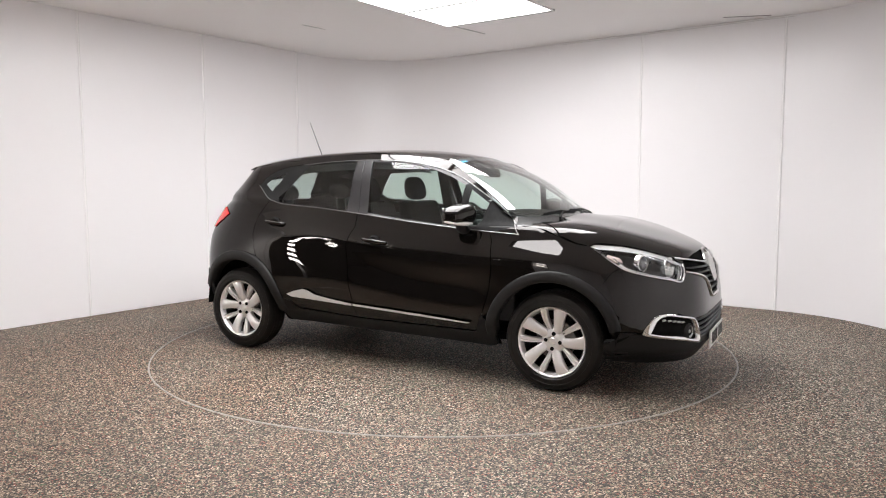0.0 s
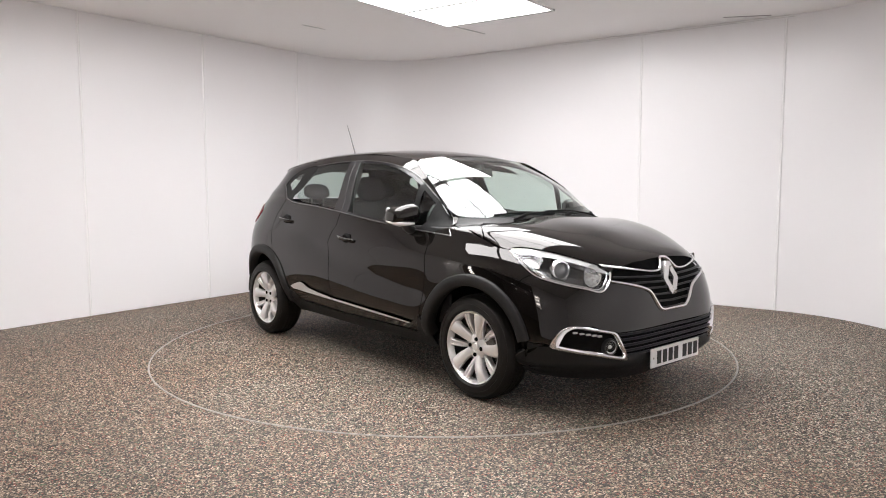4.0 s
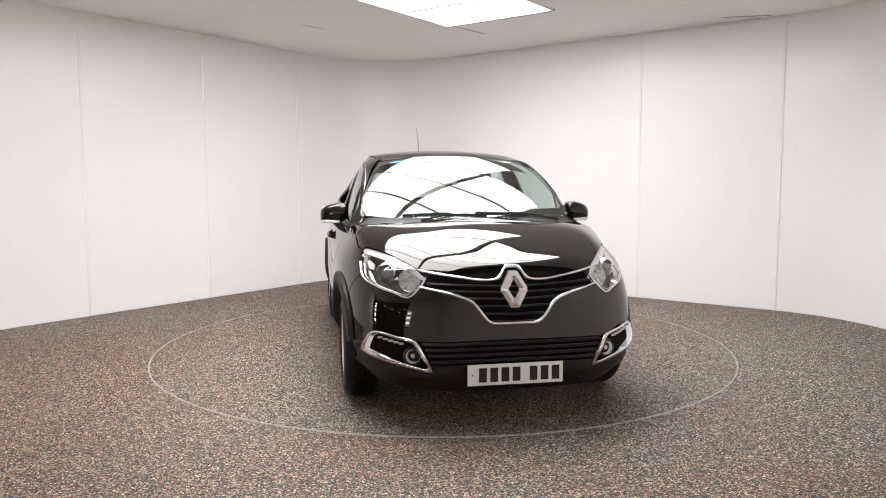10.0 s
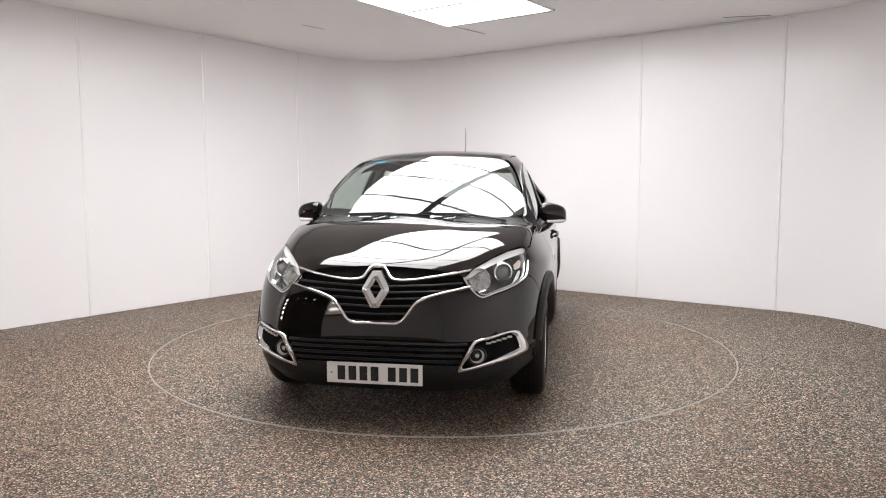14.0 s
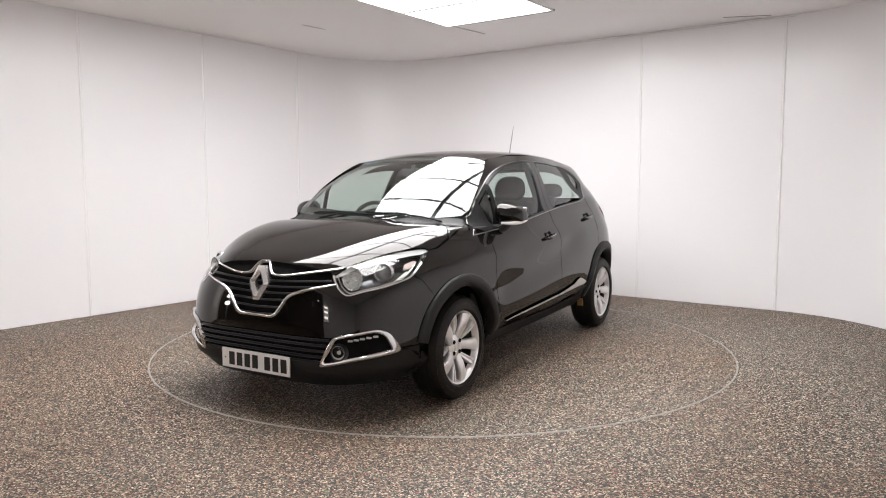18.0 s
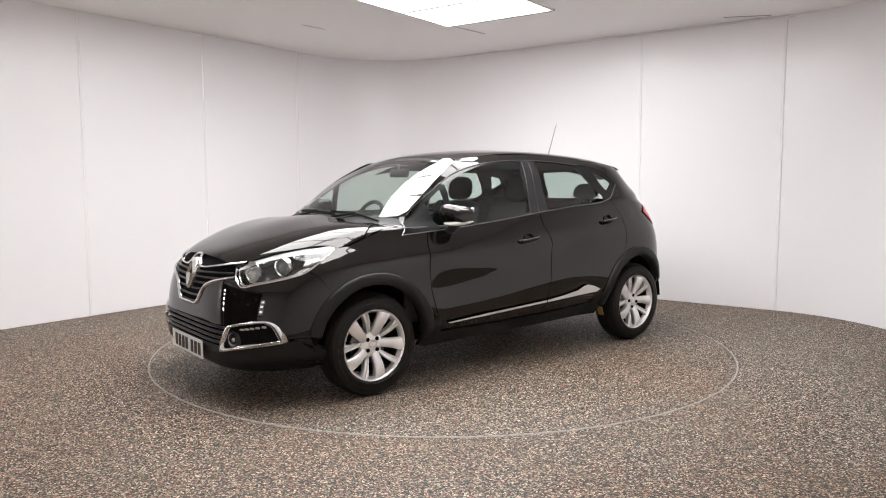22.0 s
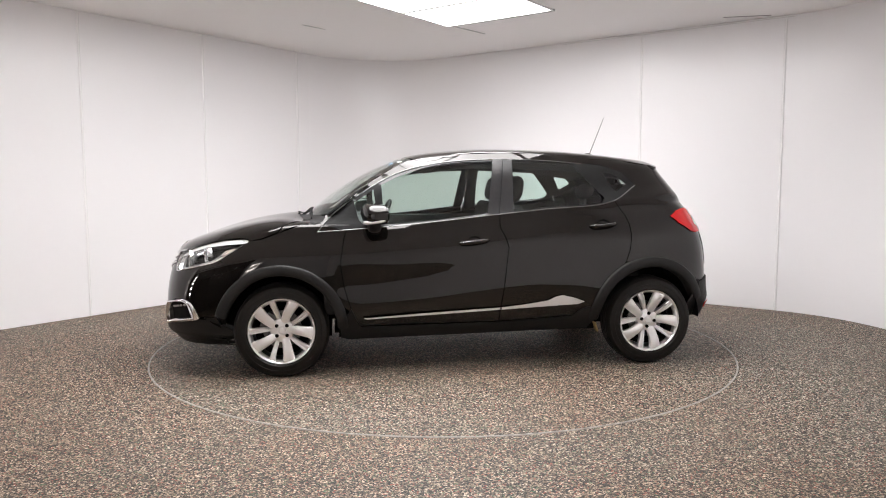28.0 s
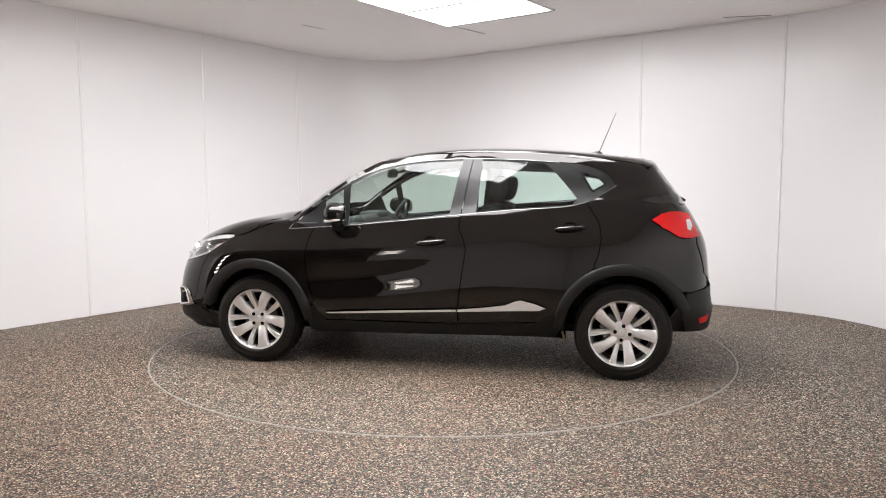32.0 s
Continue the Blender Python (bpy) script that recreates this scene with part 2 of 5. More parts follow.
def room():
    pts = outline()
    # far corner splits the run into the side wall, the corner and the far wall
    wl = tagged(wall_run("wall_west", pts[:15], 0, CEIL), "glossy white panelled studio wall with thin seams", "wall", kind="structure")
    wc = tagged(wall_run("wall_corner", pts[14:33], 0, CEIL), "rounded glossy white corner of the studio wall", "wall", kind="structure")
    wn = tagged(wall_run("wall_north", pts[32:36], 0, CEIL), "glossy white panelled studio wall with thin seams", "wall", kind="structure")
    we = tagged(wall_run("wall_east", pts[35:], 0, CEIL), "white studio wall that sweeps round in a wide curve", "wall", kind="structure")
    # the panels themselves, thin sheets on the straight walls
    vs = (3.9, 2.5, 1.03, -0.36, -1.75, V0 + 1.29)
    for a, b in zip(vs, vs[1:]):
        bm = box(bmesh.new(), uv(U0 + 0.001, (a + b) / 2, CEIL / 2), (a - b - 0.006, 0.006, CEIL - 0.012), Matrix.Rotation(radians(54), 4, "Z"))
        part("wall_panel", bm, WALLMAT, wl)
    us = (U0 + 1.29, 0.36, 1.83)
    for a, b in zip(us, us[1:]):
        bm = box(bmesh.new(), uv((a + b) / 2, V0 + 0.001, CEIL / 2), (b - a - 0.006, 0.006, CEIL - 0.012), Matrix.Rotation(radians(-36), 4, "Z"))
        part("wall_panel", bm, WALLMAT, wn)
    # seam strips between the panels
    for parent, places in ((wl, ((U0, 2.5), (U0, 1.03), (U0, -0.36), (U0, -1.75))), (wn, ((0.36, V0), (1.83, V0)))):
        for u, v in places:
            side = parent is wl
            c = Vector(uv(u + (0.003 if side else 0), v + (0 if side else 0.003)))
            bm = lathe([(0.0, 0.004), (0.012, 0.004), (0.012, CEIL - 0.004), (0.0, CEIL - 0.004)], 16, "z")
            bmesh.ops.translate(bm, vec=c, verts=bm.verts)
            part("seam_strip", bm, SEAM, parent, smooth=True)
    # thin cove where the far wall meets the ceiling
    bm = bmesh.new()
    a, b = Vector(uv(-0.6, V0 + 0.012, CEIL - 0.012)), Vector(uv(1.9, V0 + 0.012, CEIL - 0.012))
    box(bm, (a + b) / 2, ((b - a).length, 0.014, 0.012), Matrix.Rotation(radians(-36), 4, "Z"))
    part("cove_trim", bm, SEAM, wn)
    # floor
    fl = finish("floor", [uv(-9, -6), uv(9, -6), uv(9, 14), uv(-9, 14)], [(0, 3, 2, 1)], FLOORMAT)
    tagged(fl, "brown-grey speckled resin floor with small coloured chips", "floor", kind="structure")
    # ceiling with a slot for the light boxes left closed: the boxes hang just under it
    bm = bmesh.new()
    c = uv(0, 1.2, CEIL + 0.06)
    box(bm, c, (8.2, 9.6, 0.12), Matrix.Rotation(radians(-36), 4, "Z"))
    tagged(part("ceiling", bm, CEILMAT), "plain off-white studio ceiling with fine scuffs", "ceiling", kind="structure")
    # dark slots and scuffs in the ceiling
    for x0, y0, x1, y1, w in ((0.131, 2.052, 0.45, 2.409, 0.012), (2.787, 1.621, 3.224, 1.526, 0.02), (-1.477, 1.926, -1.279, 2.154, 0.008)):
        a, b = Vector((x0, y0, CEIL - 0.002)), Vector((x1, y1, CEIL - 0.002))
        bm = bmesh.new()
        box(bm, (a + b) / 2, ((b - a).length, w, 0.004), Matrix.Rotation(math.atan2(y1 - y0, x1 - x0), 4, "Z"))
        tagged(part("ceiling_slot", bm, BAR), "thin dark slot in the white ceiling", "ceiling slot", kind="structure")
    # end wall with the wide entrance, and the dark hall beyond it
    for name, u0, u1, z0, z1 in (("wall_south", 0.6, U1 + 0.1, 0, CEIL), ("wall_south", -4.4, 0.6, 2.75, CEIL)):
        bm = bmesh.new()
        box(bm, uv((u0 + u1) / 2, V1 + 0.05, (z0 + z1) / 2), (u1 - u0, 0.1, z1 - z0), Matrix.Rotation(radians(-36), 4, "Z"))
        tagged(part(name, bm, WALLMAT), "white wall beside the wide studio entrance", "wall", kind="structure")
    rot = Matrix.Rotation(radians(-36), 4, "Z")
    for c, size in (((0, 10.5, 1.7), (10, 0.1, 3.4)), ((-4.72, 5.56, 1.7), (0.5, 0.1, 3.4)), ((-5, 8.0, 1.7), (0.1, 5, 3.4)), ((5, 8.0, 1.7), (0.1, 5, 3.4)), ((0, 8.1, 3.4), (10, 5, 0.1))):
        bm = bmesh.new()
        box(bm, uv(*c), size, rot)
        tagged(part("hall_wall", bm, HALL), "dark wall of the unlit hall behind the entrance", "wall", kind="structure")


def light_box(u0, u1, v0, v1, seams):
    """A flat light box under the ceiling: diffuser sheets between thin bars."""
    root = new("ceiling_light")
    root.location = uv((u0 + u1) / 2, (v0 + v1) / 2, CEIL)
    tagged(root, "large bright white diffuser light box set in the ceiling", "ceiling light", "ceiling light boxes")
    rot = Matrix.Rotation(radians(-36), 4, "Z")
    L, W = v1 - v0, u1 - u0
    step = L / seams
    for i in range(seams):
        bm = bmesh.new()
        box(bm, rot @ Vector((0, L / 2 - (i + 0.5) * step, -0.008)), (W - 0.02, step - 0.016, 0.008), rot)
        part("diffuser", bm, GLOW, root)
    for i in range(seams + 1):
        bm = bmesh.new()
        box(bm, rot @ Vector((0, L / 2 - i * step, -0.009)), (W + 0.02, 0.040, 0.016), rot)
        part("bar", bm, BAR, root)
    for s in (-1, 1):
        bm = bmesh.new()
        box(bm, rot @ Vector((s * W / 2, 0, -0.010)), (0.016, L + 0.03, 0.018), rot)
        part("frame_rail", bm, SEAM, root)
    return root


room()
light_box(-1.115, 0.095, -1.63, 2.17, 5)
light_box(0.17, 1.36, -0.87, 2.17, 4)

# turntable ring, a thin metal edge flush with the floor, and its disc
RING_R = 2.262


def lamp_post(u, v, heights, size):
    """A dark post with a row of small bright lamps, seen only as highlights on the paint."""
    root = new("lamp_post")
    root.location = uv(u, v)
    tagged(root, "slim dark post with small bright lamps in the dark hall", "work light", "hall lamps")
    rot = Matrix.Rotation(radians(-36), 4, "Z")
    part("post", box(bmesh.new(), (0, 0, 1.3), (0.06, 0.06, 2.6), rot, 0.008), BAR, root)
    part("foot", box(bmesh.new(), (0, 0, 0.02), (0.4, 0.4, 0.04), rot, 0.01), BAR, root)
    for h in heights:
        part("lamp", box(bmesh.new(), rot @ Vector((0, 0.07, h)), (size[0], 0.05, size[1]), rot, 0.012), LAMPGLOW, root)


def wall_lamp(u, v):
    """A narrow light panel beside the entrance with three short tubes."""
    root = new("wall_lamp")
    root.location = uv(u, v)
    tagged(root, "narrow grey light panel with three bright tubes beside the entrance", "wall lamp")
    rot = Matrix.Rotation(radians(-36), 4, "Z")
    part("frame", box(bmesh.new(), rot @ Vector((0, 0, 1.40)), (0.48, 0.06, 1.10), rot, 0.01), BAR, root)
    part("diffuser", box(bmesh.new(), rot @ Vector((0, 0.035, 1.40)), (0.42, 0.02, 1.02), rot, 0.006), SOFTGLOW, root)
    for h in (1.10, 1.40, 1.70):
        part("tube", box(bmesh.new(), rot @ Vector((0, 0.055, h)), (0.26, 0.02, 0.11), rot, 0.009), TUBEGLOW, root)


def hall_lamp(u, v, z):
    root = part("hall_lamp", lathe([(0.0, 0.0), (0.09, 0.0), (0.08, 0.05), (0.0, 0.06)], 20, "z"), BAR)
    root.location = uv(u, v, z)
    tagged(root, "small round ceiling lamp in the dark hall", "ceiling lamp", "hall ceiling lamps")
    part("lens", lathe([(0.0, -0.012), (0.05, -0.010), (0.065, -0.001)], 20, "z"), LAMPGLOW, root)
    part("stem", lathe([(0.012, 0.05), (0.012, 3.35 - z)], 10, "z"), BAR, root)


wall_lamp(0.86, 5.50)
lamp_post(-3.25, 5.2, (0.75, 1.05, 1.35, 1.65, 1.95), (0.26, 0.14))
for hu, hv, hz in ((-2.7, 6.6, 2.5), (-1.7, 7.2, 2.5), (-0.8, 8.2, 2.5), (0.1, 6.9, 2.5), (-2.3, 9.0, 2.5), (-1.1, 9.6, 2.5)):
    hall_lamp(hu, hv, hz)


def turntable():
    root = new("turntable")
    root.location = (-0.012, 0.087, 0)
    tagged(root, "round speckled turntable with a thin pale metal edge ring", "turntable")
    part("edge_ring", lathe([(RING_R - 0.009, 0.0), (RING_R - 0.007, 0.0045), (RING_R + 0.001, 0.0045), (RING_R + 0.004, 0.0)], 160, "z"), RINGMAT, root)
    part("disc", lathe([(0.0, 0.002), (RING_R - 0.012, 0.002), (RING_R - 0.010, 0.0)], 160, "z"), FLOORMAT, root)
    return root


TABLE = turntable()

# ---- car: one smooth master skin, on which every panel is laid ----
# car axes: x forward, y to its left, z up, origin on the turntable axis
HUB_F, HUB_R, HUB_Z = 1.232, -1.374, 0.318
SHIFT_Y = -0.011
KNOT = (1.45, 0.8, 0.0, -0.9, -1.5)
N_ARC, N_SIDE = 26, 40


def spread(x, xs, vs):
    return float(np.interp(x, xs, vs))


def contour(xf, xm, nf, w, xr, xn, nr, zf, zs, zr, bow=0.0):
    """One line round half the car from nose to tail. w: half width; zs: heights at the KNOT stations; nf, nr: squareness."""
    out = []
    for i in range(N_ARC):
        a = 0.5 * math.pi * i / N_ARC
        y, x = w * math.sin(a) ** (2 / nf), xm + (xf - xm) * math.cos(a) ** (2 / nf)
        out.append([x, y])
    for i in range(N_SIDE):
        out.append([xm + (xn - xm) * i / N_SIDE, w])
    for i in range(N_ARC + 1):
        a = 0.5 * math.pi * (1 - i / N_ARC)
        y, x = w * max(math.sin(a), 0.0) ** (2 / nr), xn + (xr - xn) * max(math.cos(a), 0.0) ** (2 / nr)
        out.append([x, y])
    xs = [xr] + list(KNOT[::-1]) + [max(xf, KNOT[0] + 0.02)]
    vs = [zr] + list(zs[::-1]) + [zf]
    # smooth the height along the car with a monotone cosine blend
    res = []
    for x, y in out:
        z = 0.0
        for d, k in ((-0.16, 0.2), (-0.08, 0.2), (0, 0.2), (0.08, 0.2), (0.16, 0.2)):
            z += k * spread(x + d, xs, vs)
        out_k = min(1.0, max(0.0, (y / w - 0.2) / 0.65))
        out_k = out_k ** 3 * (10 - 15 * out_k + 6 * out_k ** 2)
        barrel = 0.016 * max(0.0, abs(x + 0.1) - 0.2) ** 2
        back = max(0.0, -0.12 - x)
        far = min(0.5, max(0.0, back - 0.6))
        taper = 0.058 * min(back, 0.6) ** 2 + 0.0696 * (far - far * far)
        front = 0.03 * max(0.0, x - 0.1) ** 2
        res.append((x, y - (barrel + bow * (taper + front)) * out_k, z))
    return res


def roof_line(x):
    return spread(x, (-1.66, -1.45, -1.2, -1.0, -0.7, -0.3, -0.06, 0.22, 0.37), (1.472, 1.500, 1.532, 1.551, 1.570, 1.577, 1.567, 1.536, 1.508))


def roof_contour(xf, xm, w, xr, drop):
    base = contour(xf, xm, 3.2, w, xr, -1.0, 4.0, 1.5, (1.5,) * 5, 1.5, bow=0.7)
    out = []
    for x, y, z in base:
        h = sum(roof_line(x + d) for d in (-0.15, -0.075, 0, 0.075, 0.15)) / 5
        out.append((x, y, h - 0.115 * y * y - drop))
    return out


CONTOURS = [
    contour(1.90, 1.0, 4.0, 0.70, -1.90, -1.0, 4.0, 0.185, (0.19, 0.19, 0.19, 0.19, 0.19), 0.20),
    contour(1.99, 1.0, 4.0, 0.77, -1.97, -1.0, 4.0, 0.195, (0.205, 0.235, 0.240, 0.265, 0.25), 0.25),
    contour(2.055, 1.0, 4.2, 0.844, -1.99, -1.0, 4.2, 0.30, (0.31, 0.33, 0.335, 0.36, 0.36), 0.35),
    contour(2.072, 1.0, 4.2, 0.893, -1.998, -1.0, 4.4, 0.40, (0.40, 0.405, 0.43, 0.475, 0.48), 0.44),
    contour(2.074, 1.0, 3.85, 0.904, -1.982, -1.0, 4.4, 0.50, (0.50, 0.495, 0.520, 0.560, 0.57), 0.53),
    contour(2.068, 1.0, 3.70, 0.904, -1.977, -1.0, 4.4, 0.58, (0.60, 0.61, 0.635, 0.670, 0.67), 0.63),
    contour(2.057, 1.0, 3.45, 0.903, -1.967, -1.0, 4.4, 0.66, (0.70, 0.72, 0.745, 0.785, 0.77), 0.74),
    contour(2.040, 1.0, 3.10, 0.890, -1.954, -1.0, 4.4, 0.74, (0.805, 0.842, 0.860, 0.900, 0.88), 0.85),
    contour(2.015, 1.0, 2.76, 0.862, -1.930, -1.0, 4.4, 0.81, (0.882, 0.909, 0.940, 0.990, 0.985), 0.95),
    contour(1.985, 1.0, 2.5, 0.829, -1.890, -1.0, 4.2, 0.862, (0.930, 0.973, 1.016, 1.073, 1.085), 1.03),
    contour(1.90, 0.95, 2.75, 0.8175, -1.862, -1.0, 4.0, 0.905, (0.960, 0.997, 1.042, 1.103, 1.12), 1.08),
    contour(1.60, 0.88, 3.3, 0.811, -1.850, -1.0, 3.8, 1.003, (1.02, 1.004, 1.054, 1.126, 1.155), 1.11),
    contour(1.33, 0.82, 3.3, 0.803, -1.835, -1.0, 3.6, 1.056, (1.06, 1.018, 1.068, 1.143, 1.175), 1.13),
    contour(1.150, 0.76, 3.0, 0.794, -1.820, -1.0, 3.5, 1.0825, (1.08, 1.032, 1.082, 1.160, 1.195), 1.153),
    contour(1.128, 0.745, 2.95, 0.787, -1.815, -1.0, 3.5, 1.0865, (1.085, 1.036, 1.086, 1.168, 1.205), 1.16),
    contour(1.108, 0.725, 2.9, 0.7825, -1.811, -1.0, 3.5, 1.0985, (1.095, 1.047, 1.094, 1.174, 1.209), 1.166),
    contour(1.050, 0.66, 2.9, 0.768, -1.79, -1.0, 4.4, 1.137, (1.13, 1.092, 1.126, 1.196, 1.225), 1.19, bow=0.3),
    contour(0.880, 0.49, 2.9, 0.729, -1.735, -1.0, 4.6, 1.253, (1.25, 1.245, 1.246, 1.268, 1.278), 1.265, bow=0.75),
    contour(0.655, 0.26, 2.9, 0.684, -1.665, -1.0, 4.6, 1.387, (1.38, 1.38, 1.366, 1.368, 1.362), 1.36, bow=0.9),
    contour(0.475, 0.06, 3.0, 0.628, -1.615, -1.0, 4.6, 1.465, (1.46, 1.46, 1.460, 1.450, 1.437), 1.437, bow=0.8),
    roof_contour(0.34, -0.12, 0.572, -1.60, 0.012),
    roof_contour(0.22, -0.25, 0.500, -1.58, 0.0),
    roof_contour(0.02, -0.35, 0.360, -1.52, 0.0),
    roof_contour(-0.15, -0.40, 0.190, -1.46, 0.0),
    roof_contour(-0.30, -0.45, 0.002, -1.40, 0.0),
]


def ease(x, a, b):
    t = min(1.0, max(0.0, (x - a) / (b - a)))
    return t * t * (3 - 2 * t)


# door sculpture: stations along the car, top of the hollow, its deepest line, and the crest of the flare under it
CARVE_X = (-1.0, -0.75, -0.50, -0.18, 0.25, 0.71, 0.85)
CARVE_TOP = (0.95, 0.945, 0.93, 0.905, 0.84, 0.765, 0.75)
CARVE_DEEP = (0.90, 0.885, 0.83, 0.735, 0.670, 0.625, 0.62)
CARVE_CREST = (0.60, 0.60, 0.615, 0.575, 0.505, 0.465, 0.46)


def carve(x, z):
    """How far the door skin stands in: a slanted hollow under the waist and an undercut below the flare."""
    top, deep, crest = (spread(x, CARVE_X, c) for c in (CARVE_TOP, CARVE_DEEP, CARVE_CREST))
    depth = 0.015 * ease(x, -0.95, -0.45) * (1 - ease(x, 0.66, 0.88))
    if z > deep:
        d = depth * (1 - ease(z, deep, top))
    else:
        d = depth * ease(z, crest, deep)
    under = ease(x, -1.0, -0.72) * (1 - ease(x, 0.52, 0.80))
    return d + 0.016 * under * max(0.0, 1 - ease(z, crest - 0.14, crest + 0.01))


def master():
    """Half skin as a grid, then mirrored to a whole closed skin. Returns verts, faces and smooth normals."""
    per = 5
    cols = len(CONTOURS[0])
    P = np.array(CONTOURS)
    rows = []
    n = len(P)
    for i in range(n - 1):
        a, b = P[i], P[i + 1]
        z = P[i - 1] if i else 2 * a - b
        c = P[i + 2] if i + 2 < n else 2 * b - a
        for k in range(per):
            t = k / per
            # centripetal-like tangents keep tight spacing from overshooting
            da, db, dc = (np.linalg.norm(q, axis=1, keepdims=True) + 1e-6 for q in (a - z, b - a, c - b))
            ta = (b - a) / db * np.minimum(da, db) * 0.5 + (a - z) / da * np.minimum(da, db) * 0.5
            tb = (b - a) / db * np.minimum(db, dc) * 0.5 + (c - b) / dc * np.minimum(db, dc) * 0.5
            h00, h10, h01, h11 = 2 * t ** 3 - 3 * t * t + 1, t ** 3 - 2 * t * t + t, -2 * t ** 3 + 3 * t * t, t ** 3 - t * t
            rows.append(h00 * a + h10 * ta + h01 * b + h11 * tb)
    rows.append(P[-1])
    R = np.array(rows)
    nr = len(R)
    # fair the shoulder and the bonnet's edge
    k = np.arange(nr)
    mask = (np.clip((k - 36) / 6, 0, 1) * np.clip((84 - k) / 6, 0, 1))[1:-1, None, None]
    for _ in range(9):
        mid = 0.25 * R[:-2] + 0.5 * R[1:-1] + 0.25 * R[2:]
        R[1:-1] += mask * (mid - R[1:-1])
        mid = 0.25 * R[:, :-2] + 0.5 * R[:, 1:-1] + 0.25 * R[:, 2:]
        R[1:-1, 1:-1] += 0.6 * mask * (mid[1:-1] - R[1:-1, 1:-1])
    for row in R:
        for p in row:
            if -1.05 < p[0] < 0.95 and p[2] < 1.0 and p[1] > 0.6:
                p[1] -= carve(p[0], p[2])
            if 0.4 < p[0] < 1.5 and p[1] > 0.5:
                p[1] += 0.010 * ease(p[0], 0.40, 0.80) * (1 - ease(p[0], 1.15, 1.5)) * math.exp(-((p[2] - 0.83) / 0.075) ** 2)
            if p[0] < 0.1 and p[2] > 0.6:
                p[1] -= 0.035 * (min(p[2], 1.0) - 0.6) * ease(-p[0], -0.1, 0.6) * (1 - ease(-p[0], 0.95, 1.5)) * ease(p[1], 0.3, 0.6)
    left = R.reshape(-1, 3)
    right = left * np.array([1, -1, 1])
    verts = np.concatenate([left, right])
    faces = []
    off = nr * cols
    for i in range(nr - 1):
        for j in range(cols - 1):
            a, b, c, d = i * cols + j, i * cols + j + 1, (i + 1) * cols + j + 1, (i + 1) * cols + j
            faces.append((a, d, c, b))
            faces.append((off + a, off + b, off + c, off + d))
    bm = bmesh.new()
    vs = [bm.verts.new(v) for v in verts]
    for f in faces:
        bm.faces.new([vs[k] for k in f])
    bmesh.ops.remove_doubles(bm, verts=bm.verts, dist=0.0006)
    bmesh.ops.dissolve_degenerate(bm, edges=bm.edges, dist=1e-5)
    bmesh.ops.recalc_face_normals(bm, faces=bm.faces)
    bm.normal_update()
    return bm


from mathutils.bvhtree import BVHTree
from mathutils.geometry import tessellate_polygon
from mathutils.interpolate import poly_3d_calc

SKIN = master()
SKIN.verts.ensure_lookup_table()
SKIN.faces.ensure_lookup_table()
TREE = BVHTree.FromBMesh(SKIN)
DIRS = {"side": ((0, 1), lambda a, b: Vector((a, 3.0, b)), Vector((0, -1, 0))),
        "front": ((1, 2), lambda a, b: Vector((4.0, a, b)), Vector((-1, 0, 0))),
        "rear": ((1, 2), lambda a, b: Vector((-4.0, a, b)), Vector((1, 0, 0))),
        "top": ((0, 1), lambda a, b: Vector((a, b, 3.0)), Vector((0, 0, -1)))}


def skin_at(a, b, way):
    """Point and smooth outward normal of the skin seen from the side, front, rear or top."""
    _, start, d = DIRS[way]
    p, n, i, _ = TREE.ray_cast(start(a, b), d)
    if p is None:
        p, n, i, _ = TREE.find_nearest(start(a, b) + d * (2.2 if way == "side" else 2.3 if way in ("front", "rear") else 2.0))
    f = SKIN.faces[i]
    w = poly_3d_calc([v.co for v in f.verts], p)
    n = Vector((0, 0, 0))
    for v, k in zip(f.verts, w):
        n += v.normal * k
    n.normalize()
    if n.dot(d) > 0.2:
        n = -n
    return p, n


def clip_cell(poly, lo, hi, axis):
    for keep, val in ((1, lo), (-1, hi)):
        out = []
        for k in range(len(poly)):
            p, q = poly[k - 1], poly[k]
            ip, iq = keep * (p[axis] - val) >= 0, keep * (q[axis] - val) >= 0
            if ip != iq:
                t = (val - p[axis]) / (q[axis] - p[axis])
                m = [p[0] + (q[0] - p[0]) * t, p[1] + (q[1] - p[1]) * t]
                m[axis] = val
                out.append(tuple(m))
            if iq:
                out.append(q)
        poly = out
        if len(poly) < 3:
            return []
    return poly


